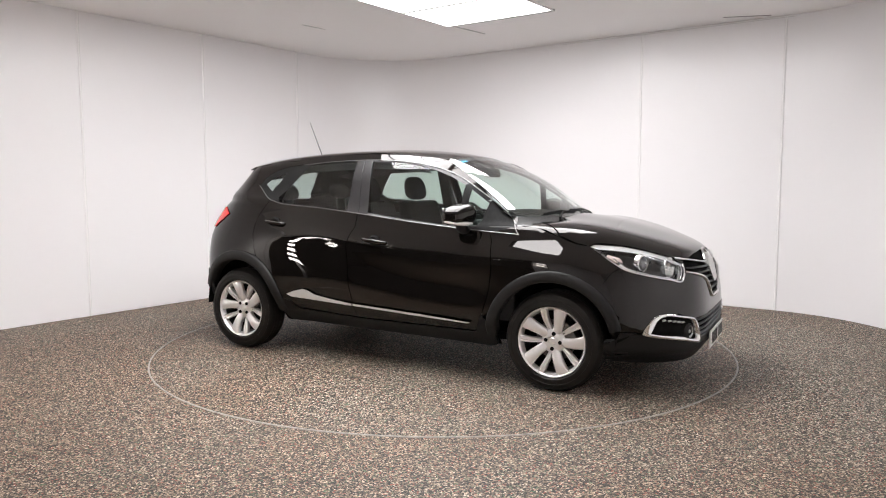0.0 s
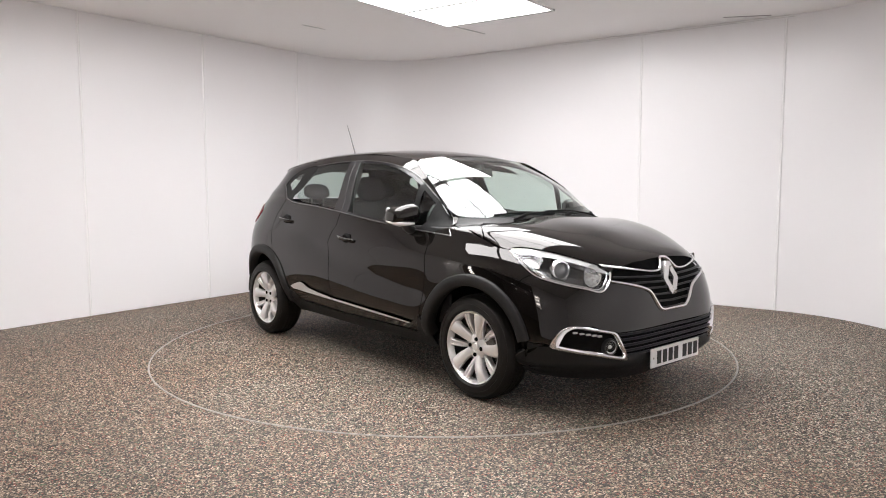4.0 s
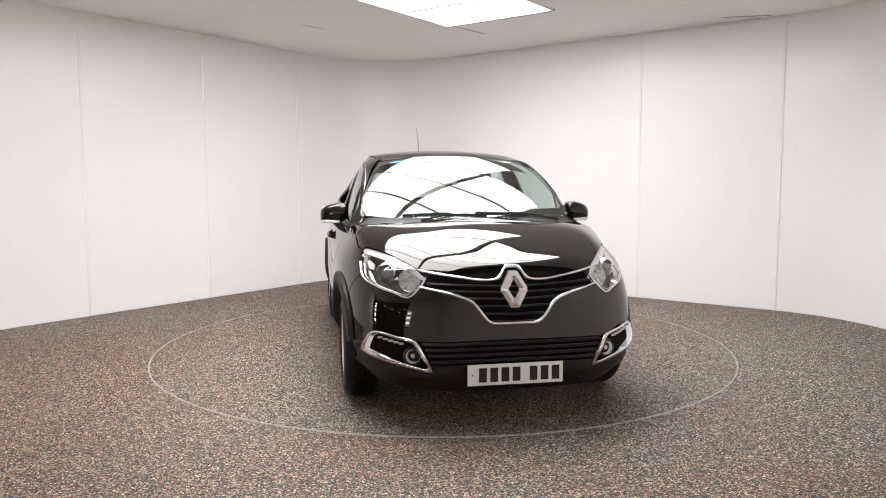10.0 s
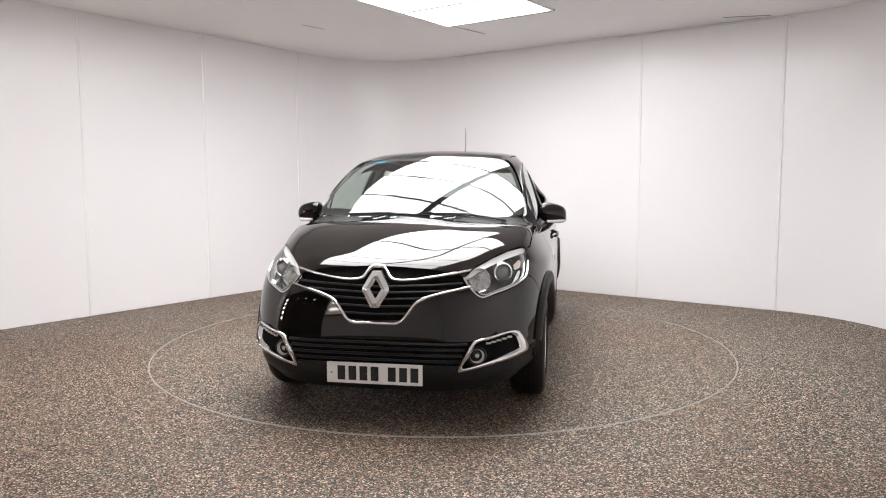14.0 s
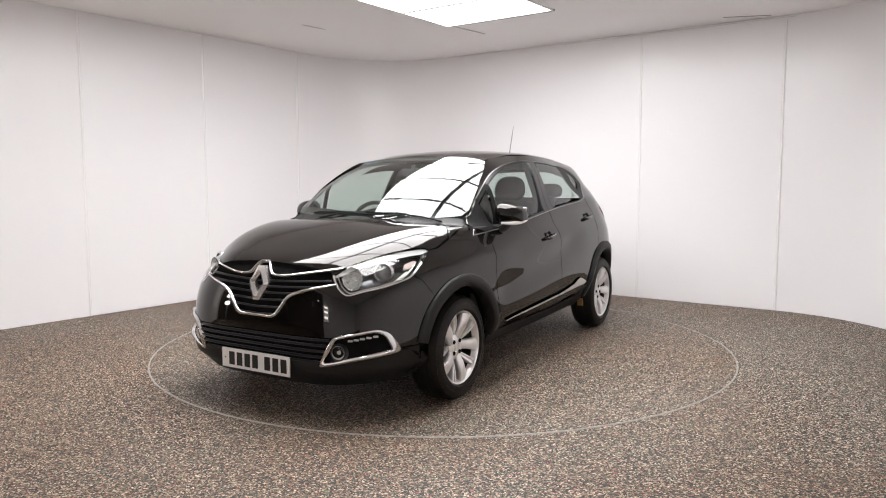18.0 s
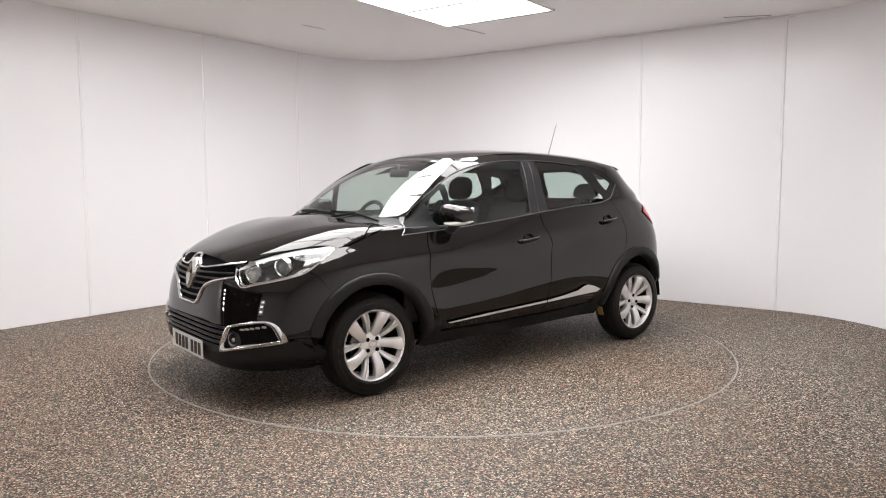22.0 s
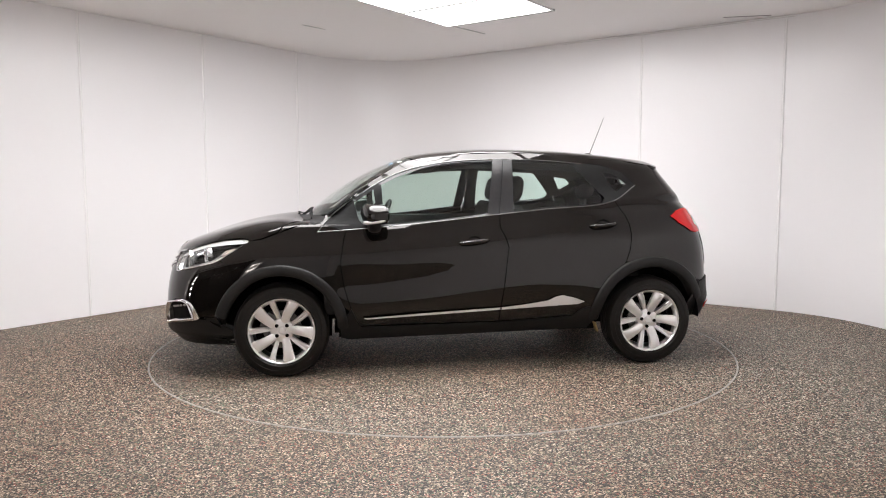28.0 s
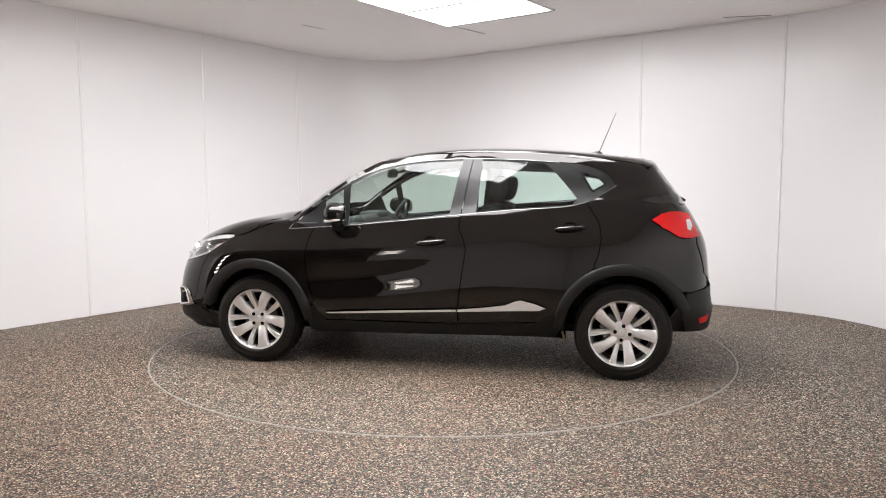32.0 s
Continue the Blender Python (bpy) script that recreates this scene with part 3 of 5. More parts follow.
def patch(poly, way="side", cell=0.035, lift=0.0, rim=0.0, mirror=False):
    """A piece of the skin inside a 2D outline, lifted by some metres, with its edges turned inwards by rim metres.
    Returns verts, faces, normals."""
    poly = [tuple(map(float, p)) for p in poly]
    key = {}
    verts, normals, faces = [], [], []

    def vert(a, b):
        k = (round(a, 5), round(b, 5))
        if k not in key:
            p, n = skin_at(a, b, way)
            key[k] = len(verts)
            verts.append(p + n * lift)
            normals.append(n)
        return key[k]

    a0, a1 = min(p[0] for p in poly), max(p[0] for p in poly)
    b0, b1 = min(p[1] for p in poly), max(p[1] for p in poly)
    na, nb = max(1, math.ceil((a1 - a0) / cell)), max(1, math.ceil((b1 - b0) / cell))
    for i in range(na):
        strip = clip_cell(poly, a0 + (a1 - a0) * i / na, a0 + (a1 - a0) * (i + 1) / na, 0)
        if not strip:
            continue
        for j in range(nb):
            c = clip_cell(strip, b0 + (b1 - b0) * j / nb, b0 + (b1 - b0) * (j + 1) / nb, 1)
            if not c:
                continue
            for t in tessellate_polygon([[Vector((p[0], p[1], 0)) for p in c]]):
                p, q, r = (c[k] for k in t)
                if abs((q[0] - p[0]) * (r[1] - p[1]) - (q[1] - p[1]) * (r[0] - p[0])) < 1e-9:
                    continue
                ids = [vert(*p), vert(*q), vert(*r)]
                if len(set(ids)) < 3:
                    continue
                A, B, C = (verts[k] for k in ids)
                if (B - A).cross(C - A).dot(normals[ids[0]]) < 0:
                    ids.reverse()
                faces.append(tuple(ids))
    if rim:
        n = len(poly)
        line = []
        for k in range(n):
            p, q = poly[k], poly[(k + 1) % n]
            m = max(1, math.ceil(math.hypot(q[0] - p[0], q[1] - p[1]) / cell))
            line += [(p[0] + (q[0] - p[0]) * i / m, p[1] + (q[1] - p[1]) * i / m) for i in range(m)]
        pts = [skin_at(*p, way) for p in line]
        ca, cb = sum(p[0] for p in line) / len(line), sum(p[1] for p in line) / len(line)
        mid, _ = skin_at(ca, cb, way)
        for k in range(len(pts)):
            (p, m), (q, o) = pts[k], pts[(k + 1) % len(pts)]
            base = len(verts)
            quad = [p + m * lift, q + o * lift, q + o * (lift - rim), p + m * (lift - rim)]
            out = (quad[1] - quad[0]).cross(quad[3] - quad[0])
            out = out.normalized() if out.length > 1e-9 else m
            verts.extend(quad)
            # a small roll of the edge: the top verts keep the skin's normal
            e = -out if out.dot((p + q) / 2 - mid) < 0 else out
            normals.extend([(m + e).normalized(), (o + e).normalized(), e, e])
            faces.append((base, base + 1, base + 2, base + 3))
    return verts, faces, normals


def flip(data):
    v, f, n = data
    return [Vector((p.x, -p.y, p.z)) for p in v], [tuple(reversed(q)) for q in f], [Vector((q.x, -q.y, q.z)) for q in n]


def joined(*many):
    v, f, n = [], [], []
    for a, b, c in many:
        o = len(v)
        v += a
        f += [tuple(i + o for i in q) for q in b]
        n += c
    return v, f, n


def lay(name, data, material, parent, label=""):
    return finish(name, data[0], data[1], material, parent, label, True, data[2])


def both(name, data, material, parent, label=""):
    """The piece on the car's left and its mirror image on the right."""
    a = lay(name, data, material, parent, label)
    b = lay(name, flip(data), material, parent, label)
    return a, b


def circle_line(cx, cz, r, a0, a1, n=16):
    return [(cx + r * math.cos(radians(a0 + (a1 - a0) * i / n)), cz + r * math.sin(radians(a0 + (a1 - a0) * i / n))) for i in range(n + 1)]


def smooth2(pts, per=5):
    return [tuple(p) for p in curve_through(pts, per)]


def even(loop, n):
    """A closed 2D loop at n points of equal spacing."""
    p = np.array(list(loop) + [loop[0]], float)
    d = np.concatenate([[0], np.cumsum(np.hypot(*np.diff(p, axis=0).T))])
    t = np.linspace(0, d[-1], n, endpoint=False)
    return [(float(np.interp(k, d, p[:, 0])), float(np.interp(k, d, p[:, 1]))) for k in t]


def band(outer, inner, way, lift, depth, ends=True, roll=0.35):
    """A raised frame on the skin between two 2D lines with matching points."""
    verts, faces, normals = [], [], []
    rows = []
    for (a, b), (c, d) in zip(outer, inner):
        row = []
        p, m = skin_at(a, b, way)
        q, o = skin_at(c, d, way)
        across = (p - q).normalized()
        for point, nn in ((p - m * depth, across), (p + m * lift * 0.55, (across + m * 0.5).normalized()), (p * 0.85 + q * 0.15 + m * lift, (m + across * roll).normalized()),
                          (p * 0.15 + q * 0.85 + o * lift, (o - across * roll).normalized()), (q + o * lift * 0.55, (o * 0.5 - across).normalized()), (q - o * depth, -across)):
            row.append(len(verts))
            verts.append(point)
            normals.append(nn)
        rows.append(row)
    last = len(rows) if ends else len(rows) - 1
    for i in range(last):
        r, t = rows[i], rows[(i + 1) % len(rows)]
        for k in range(5):
            f = (r[k], r[k + 1], t[k + 1], t[k])
            x = (verts[f[1]] - verts[f[0]]).cross(verts[f[3]] - verts[f[0]])
            faces.append(f if x.dot(normals[f[0]] + normals[f[1]]) > 0 else f[::-1])
    return verts, faces, normals


def relift(data, height):
    """Raise a patch by a height that varies over it, and take its shading from the new shape."""
    v, f, n = data
    v = [p + m * height(p) for p, m in zip(v, n)]
    acc = {}
    key = [(round(p.x, 4), round(p.y, 4), round(p.z, 4)) for p in v]
    for q in f:
        if len(q) != 3:
            continue
        k = (v[q[1]] - v[q[0]]).cross(v[q[2]] - v[q[0]])
        for i in q:
            acc[key[i]] = acc.get(key[i], Vector((0, 0, 0))) + k
    out = []
    tri = {i for q in f if len(q) == 3 for i in q}
    for i, m in enumerate(n):
        k = acc.get(key[i])
        out.append(k.normalized() if i in tri and k is not None and k.length > 1e-12 else m)
    return v, f, out


def calm(data, rounds):
    """Even out the shading of a patch by averaging normals with their neighbours."""
    v, f, n = data
    key = [(round(p.x, 4), round(p.y, 4), round(p.z, 4)) for p in v]
    near, val = {}, {}
    for k, m in zip(key, n):
        val[k] = m.copy()
    for q in f:
        for i, j in zip(q, q[1:] + q[:1]):
            near.setdefault(key[i], set()).add(key[j])
            near.setdefault(key[j], set()).add(key[i])
    for _ in range(rounds):
        val = {k: (m + sum((val[o] for o in near.get(k, ())), Vector()) * (1.0 / max(1, len(near.get(k, ()))))).normalized() for k, m in val.items()}
    return v, f, [val[k] for k in key]


def line_gap(x, z, line):
    """Distance in the side view from a point to a polyline."""
    best = 9.0
    for (a, b), (c, d) in zip(line, line[1:]):
        t = ((x - a) * (c - a) + (z - b) * (d - b)) / max((c - a) ** 2 + (d - b) ** 2, 1e-9)
        t = min(1.0, max(0.0, t))
        best = min(best, math.hypot(x - a - (c - a) * t, z - b - (d - b) * t))
    return best


def faired(data, axis, terms, use, keep=None, base=None):
    """Lay a patch on a smooth polynomial sheet fitted to its own points: coordinate `axis` over the other two.
    terms: powers (i, j); use: which points count; keep: 0..1 share of the skin that stays; base: fixed part of the shape."""
    v, f, n = data
    ia, ib = [i for i in range(3) if i != axis]
    base = base or (lambda a, b: 0.0)
    rows = [(p[ia], p[ib], p[axis] - base(p[ia], p[ib])) for p in v if use(p)]
    A = np.array([[a ** i * b ** j for i, j in terms] for a, b, _ in rows])
    co = np.linalg.lstsq(A, np.array([q[2] for q in rows]), rcond=None)[0]

    def sheet(a, b):
        return sum(c * a ** i * b ** j for c, (i, j) in zip(co, terms)) + base(a, b)
    out, nn = [], []
    for p, m in zip(v, n):
        a, b = p[ia], p[ib]
        k = keep(p) if keep else 0.0
        q = p.copy()
        q[axis] = sheet(a, b) * (1 - k) + p[axis] * k
        g = Vector((0, 0, 0))
        g[axis] = 1.0
        e = 0.002
        g[ia] = -(sheet(a + e, b) - sheet(a - e, b)) / (2 * e)
        g[ib] = -(sheet(a, b + e) - sheet(a, b - e)) / (2 * e)
        if g.dot(m) < 0:
            g = -g
        out.append(q)
        nn.append((g.normalized() * (1 - k) + m * k).normalized())
    return out, f, nn


def ramp(x, a, b):
    t = min(1.0, max(0.0, (x - a) / (b - a)))
    return t * t * (3 - 2 * t)


CAR = new("car")
CAR.location = (0, SHIFT_Y, 0)
tagged(CAR, "glossy black compact crossover car with silver alloy wheels on the turntable", "car")

# --- outlines on the car's side (x, z) ---
BELT = smooth2([(0.985, 0.982), (0.78, 0.995), (0.534, 1.012), (0.14, 1.048), (-0.276, 1.092), (-0.644, 1.127), (-0.957, 1.148), (-1.074, 1.168), (-1.171, 1.200), (-1.321, 1.292)], 3)
DLO_TOP = smooth2([(-1.321, 1.292), (-1.240, 1.382), (-1.08, 1.440), (-0.86, 1.459), (-0.66, 1.474), (-0.335, 1.483), (-0.057, 1.474), (0.182, 1.448), (0.381, 1.400), (0.541, 1.330), (0.742, 1.205), (0.892, 1.090), (0.985, 0.982)], 3)
ARCH_F = circle_line(HUB_F, HUB_Z + 0.005, 0.445, 12, 168)
ARCH_R = circle_line(HUB_R, HUB_Z + 0.01, 0.455, 12, 168)


def belt_from(x0, x1, drop=0.0):
    """Belt points between two stations, x0 > x1, ends included."""
    xs, zs = [p[0] for p in BELT][::-1], [p[1] for p in BELT][::-1]
    inner = [p for p in BELT if x1 < p[0] < x0]
    pts = [(x0, spread(x0, xs, zs))] + inner + [(x1, spread(x1, xs, zs))]
    return [(x, z - drop) for x, z in pts]


def front_x(y, z):
    return skin_at(y, z, "front")[0].x


# headlight outline seen from the front (y, z)
HL = [(0.460, 0.806), (0.500, 0.750), (0.558, 0.704), (0.625, 0.722), (0.690, 0.739), (0.758, 0.770), (0.778, 0.800), (0.778, 0.855), (0.758, 0.922), (0.738, 0.934), (0.665, 0.925), (0.585, 0.895), (0.507, 0.856)]
HL_SIDE = [(front_x(y, z), z) for y, z in HL[2:9]]


def shell():
    """Dark inner body under the panels, open at the windows, lamps and wheels."""
    dlo = BELT[:-1] + DLO_TOP[:-1]

    def inside(x, z, poly):
        hit = False
        for k in range(len(poly)):
            (a, b), (c, d) = poly[k - 1], poly[k]
            if (b > z) != (d > z) and x < (c - a) * (z - b) / (d - b) + a:
                hit = not hit
        return hit
    ws = WS_TOP
    verts = [v.co - v.normal * 0.018 for v in SKIN.verts]
    faces, rear = [], []
    for f in SKIN.faces:
        c = f.calc_center_median()
        near = ((0, 0), (0.035, 0), (-0.035, 0), (0, 0.03), (0, -0.03))
        if abs(c.y) > 0.45 and any(inside(c.x + a, c.z + b, dlo) for a, b in near):
            continue
        if any(inside(c.x + a, abs(c.y) + b, ws) for a, b in near) and 1.04 < c.z < 1.53 and c.x > 0.2:
            continue
        if c.x < -1.5 and abs(c.y) < 0.55 and 1.13 < c.z < 1.43:
            continue
        if abs(c.y) > 0.5 and (math.hypot(c.x - HUB_F, c.z - HUB_Z) < 0.39 or math.hypot(c.x - HUB_R, c.z - HUB_Z) < 0.40):
            continue
        if c.x > 1.3 and inside(abs(c.y), c.z, HL):
            continue
        if (c.x < -1.65 and c.z < 0.36) or (abs(c.x) < 1.9 and c.z < 0.235):
            continue
        (rear if c.x < -1.25 and c.z > 1.05 else faces).append([v.index for v in f.verts])
    finish("rear_shell", [v.co - v.normal * 0.007 for v in SKIN.verts], rear, PAINT, CAR, "", True)
    return finish("inner_body", verts, faces, LINER, CAR, "black inner body shell", True)


# windscreen from above (x, y), both halves
def ws_edge():
    half = [(1.105, 0.0), (1.088, 0.25), (1.04, 0.46), (0.98, 0.61), (0.925, 0.690), (0.865, 0.712), (0.74, 0.688), (0.62, 0.652), (0.45, 0.600), (0.345, 0.553), (0.322, 0.50), (0.340, 0.25), (0.348, 0.0)]
    return half


WS_TOP = ws_edge()


def mirrored(half):
    """Closed outline from a half one that starts and ends on the centre line."""
    return half + [(x, -y) for x, y in half[-2:0:-1]]


def panels():
    hood_half = [(1.975, 0.0), (1.972, 0.20), (1.955, 0.36), (1.936, 0.43)] + [(front_x(y, z) - 0.003, y) for y, z in [HL[0]] + HL[:7:-1]] + [(1.36, 0.771), (1.25, 0.774), (1.205, 0.745), (1.155, 0.700),
                 (1.095, 0.650), (1.050, 0.568), (1.10, 0.42), (1.14, 0.22), (1.15, 0.0)]
    hood = faired(patch(mirrored(hood_half), "top", 0.03), 2, [(i, j) for i in range(5) for j in (0, 2, 4, 6) if i + j < 8],
                  lambda p: 1.19 < p.x < 1.88, lambda p: max(ramp(p.x, 1.78, 1.90), ramp(abs(p.y), 0.70, 0.77)))
    def crown(x, y):
        return 0.032 * (1 - ramp(x, 0.95, 1.85)) * max(0.0, 1 - (y / 0.78) ** 2) ** 2

    high, lean, e = [], [], 0.004
    for p, n in zip(hood[0], hood[2]):
        high.append(Vector((p.x, p.y, p.z + crown(p.x, p.y))))
        gx, gy = ((crown(p.x + a, p.y + b) - crown(p.x - a, p.y - b)) / (2 * e) for a, b in ((e, 0), (0, e)))
        lean.append(Vector((n.x - gx * n.z, n.y - gy * n.z, n.z)).normalized())
    lay("bonnet", (high, hood[1], lean), PAINT, CAR)
    # front wing, with the corner between bonnet and windscreen
    top_edge = [(0.99, 0.735), (1.10, 0.770), (1.245, 0.780), (1.36, 0.777)]
    corner = [(1.245, 0.780), (1.10, 0.770), (1.045, 0.767), (1.035, 0.66), (1.075, 0.63), (1.090, 0.655), (1.150, 0.705), (1.200, 0.750)]
    both("wing_corner", patch(corner, "top", 0.025, 0, 0.008), PAINT, CAR)
    inner = [(1.045, 0.767), (0.935, 0.758), (0.920, 0.694), (0.978, 0.610), (1.043, 0.572), (1.075, 0.63), (1.035, 0.66)]
    both("scuttle_corner", patch(inner, "top", 0.025, -0.002, 0.006), PLASTIC, CAR, "matt black plastic scuttle corner")
    door_front = [(0.785, 0.985), (0.805, 0.942), (0.828, 0.80), (0.828, 0.747), (0.810, 0.62), (0.785, 0.53)]
    wing = [(0.795, 0.99)] + [(x, skin_at(x, y, "top")[0].z) for x, y in top_edge] + [HL_SIDE[-1]] + HL_SIDE[::-1][1:3] + [(1.585, 0.765), (1.545, 0.70), (1.50, 0.655)]
    wing += [p for p in ARCH_F if p[0] < 1.50 and p[1] > 0.43] + [(0.756, 0.43), (0.771, 0.47)] + [(x + 0.006, z) for x, z in door_front[::-1]]
    both("front_wing", patch(wing, "side", 0.035, 0, 0.010), PAINT, CAR)
    fd = [(x, z) for x, z in door_front] + [(0.765, 0.47), (0.735, 0.40), (0.705, 0.338), (-0.262, 0.345), (-0.266, 0.45), (-0.300, 0.70), (-0.322, 0.863), (-0.300, 0.94), (-0.268, 1.0), (-0.272, 1.092)]
    fd += belt_from(0.785, -0.272)[::-1][1:-1]
    a, b = both("front_door", patch(fd, "side", 0.035, 0, 0.012), PAINT, CAR)
    rear_line = [(-1.175, 0.755), (-1.205, 0.84), (-1.222, 0.94), (-1.215, 1.01), (-1.195, 1.07), (-1.150, 1.135), (-1.125, 1.178)]
    rd = [(-0.278, 1.092), (-0.274, 1.0), (-0.306, 0.94), (-0.328, 0.863), (-0.306, 0.70), (-0.272, 0.45), (-0.268, 0.345), (-0.80, 0.372)]
    arch_in = [p for p in ARCH_R if p[0] > -1.175 and p[1] > 0.40]
    rd += arch_in + rear_line + belt_from(-0.278, -1.125)[::-1][1:-1]
    c, d = both("rear_door", patch(rd, "side", 0.035, 0, 0.012), PAINT, CAR)
    # rear quarter and the frame over the windows up to the roof edge
    quarter = [(x - 0.006, z) for x, z in rear_line] + [p for p in BELT if p[0] < -1.14] + [p for p in DLO_TOP if p[0] < -1.0] + [(-1.0, spread(-1.0, [p[0] for p in DLO_TOP], [p[1] for p in DLO_TOP]))]
    quarter += [(-1.0, 1.506), (-1.30, 1.480), (-1.50, 1.460), (-1.580, 1.432), (-1.608, 1.36), (-1.65, 1.28), (-1.705, 1.19), (-1.735, 1.125), (-1.64, 1.118), (-1.575, 1.070), (-1.66, 0.99), (-1.76, 0.935), (-1.80, 0.80), (-1.83, 0.60)]
    quarter += [(-1.80, 0.595)] + [p for p in ARCH_R if p[0] < -1.18 and p[1] > 0.60][::-1]
    both("rear_quarter", patch(quarter, "side", 0.035, 0, 0.010), PAINT, CAR)
    screen_edge = [(x, skin_at(x, y, "top")[0].z - 0.001) for x, y in smooth2(WS_TOP[4:10], 4)]
    frame = [(-1.0, spread(-1.0, [p[0] for p in DLO_TOP], [p[1] for p in DLO_TOP]))] + [p for p in DLO_TOP if -1.0 < p[0] < 0.96] + [(0.955, 1.035)] + screen_edge + [(0.24, 1.486), (0.0, 1.514), (-0.335, 1.526), (-0.70, 1.520), (-1.0, 1.506)]
    def proud(p):
        a, b = line_gap(p.x, p.z, DLO_TOP), line_gap(p.x, p.z, screen_edge)
        k = min(1.0, max(0.0, (p.x - 0.05) / 0.35))
        return 0.015 * k * a / max(a + b, 1e-6)
    both("roof_side_rail", calm(relift(patch(frame, "side", 0.02), proud), 14), PAINT, CAR)
    foot = [(0.985, 0.982), (0.93, 1.045), (0.945, 1.05), (0.985, 1.03), (1.03, 0.995)]
    both("pillar_foot", patch(foot, "side", 0.03, 0.001, 0.006), PAINT, CAR)
    roof_half = [(0.335, 0.0), (0.325, 0.25), (0.305, 0.45), (0.30, 0.525), (0.10, 0.545), (-0.4, 0.552), (-1.0, 0.548), (-1.45, 0.525), (-1.50, 0.45), (-1.53, 0.2), (-1.53, 0.0)]
    lay("roof", patch(mirrored(roof_half), "top", 0.05, 0, 0.008), PAINT, CAR)
    even_y = [(0, 0), (1, 0), (2, 0), (3, 0), (0, 2), (1, 2), (0, 4), (1, 4)]

    def screen(data):
        """Mean of a stiff and a supple sheet."""
        a, b = faired(data, 2, even_y, clear), faired(data, 2, even_y[:6] + [(2, 2)], clear)
        return [p * 0.6 + q * 0.4 for p, q in zip(a[0], b[0])], a[1], [(m * 0.6 + n * 0.4).normalized() for m, n in zip(a[2], b[2])]

    clear = lambda p: 0.38 < p.x < 0.98 - 0.25 * p.y * p.y and abs(p.y) < 0.60
    lay("windscreen", screen(patch(mirrored(WS_TOP), "top", 0.045, -0.003)), SCREEN, CAR, "clear windscreen with a dark printed border")
    # dark printed border of the windscreen, a band just inside the glass edge
    inner = [(1.035, 0.0), (1.018, 0.25), (0.975, 0.45), (0.925, 0.585), (0.890, 0.660), (0.85, 0.688), (0.735, 0.664), (0.61, 0.628), (0.46, 0.576), (0.395, 0.535), (0.375, 0.48), (0.392, 0.25), (0.400, 0.0)]
    half = WS_TOP + inner[::-1]
    sheet = patch(mirrored(WS_TOP), "top", 0.045, -0.012)
    black = patch(half, "top", 0.04, -0.012)
    count = len(black[0])
    black = screen(joined(black, sheet))
    black = (black[0][:count], [q for q in black[1] if max(q) < count], black[2][:count])
    lay("windscreen_border", joined(black, flip(black)), SAILMAT, CAR)
    # cowl under the wipers
    cowl = [(1.165, 0.0), (1.155, 0.22), (1.115, 0.42), (1.06, 0.56), (1.00, 0.66), (0.955, 0.60), (1.03, 0.45), (1.085, 0.25), (1.10, 0.0)]
    lay("cowl", joined(patch(cowl, "top", 0.04, -0.006), flip(patch(cowl, "top", 0.04, -0.006))), PLASTIC, CAR)
    # tailgate and rear screen, simple as they stay turned away
    gate = [(0.0, 0.62), (0.45, 0.62), (0.62, 0.70), (0.66, 0.90), (0.58, 1.02), (0.62, 1.10), (0.60, 1.16), (0.0, 1.16)]
    rp = [(0.58, 0.60), (0.80, 0.60), (0.81, 0.80), (0.79, 1.00), (0.73, 1.13), (0.58, 1.13)]
    both("rear_corner", patch(rp, "rear", 0.03, -0.004), PAINT, CAR)
    lay("tailgate", joined(patch(gate, "rear", 0.05, 0), flip(patch(gate, "rear", 0.05, 0))), PAINT, CAR)
    fr = [(0.50, 1.165), (0.58, 1.125), (0.69, 1.13), (0.65, 1.22), (0.60, 1.33), (0.54, 1.41), (0.48, 1.435), (0.0, 1.465), (0.0, 1.415), (0.42, 1.405), (0.47, 1.28)]
    lay("tailgate_frame", joined(patch(fr, "rear", 0.03, -0.003), flip(patch(fr, "rear", 0.03, -0.003))), PAINT, CAR)
    rs = [(0.0, 1.165), (0.50, 1.165), (0.47, 1.28), (0.42, 1.405), (0.0, 1.415)]
    lay("rear_screen", joined(patch(rs, "rear", 0.05, 0), flip(patch(rs, "rear", 0.05, 0))), DARKPANE, CAR)

    # window panes on the side, one gently bent sheet for all of them
    def bend(x, z):
        k = z - 1.05
        return -0.222 * k - 0.30 * k * k

    span = patch([(0.5, 1.03), (0.3, 1.40), (-0.2, 1.46), (-0.85, 1.44), (-1.2, 1.30), (-1.0, 1.16)], "side", 0.05, -0.008)

    def pane(outline):
        d = patch(outline, "side", 0.05, -0.008)
        count = len(d[0])
        d = faired(joined(d, span), 1, [(0, 0), (1, 0), (2, 0), (3, 0)], lambda p: p.z > 1.1, None, bend)
        return d[0][:count], [q for q in d[1] if max(q) < count], d[2][:count]

    fg = [(0.545, 1.300), (0.44, 1.352), (0.34, 1.389), (0.22, 1.425), (0.10, 1.447), (-0.06, 1.463), (-0.262, 1.468), (-0.195, 1.100), (0.14, 1.060), (0.535, 1.024), (0.535, 1.10)]
    both("front_window", pane(fg), PANE, CAR, "clear side window")
    qg = [(0.735, 1.178), (0.60, 1.267), (0.575, 1.024), (0.66, 1.018), (0.705, 1.06)]
    both("quarter_light", pane(qg), PANE, CAR)
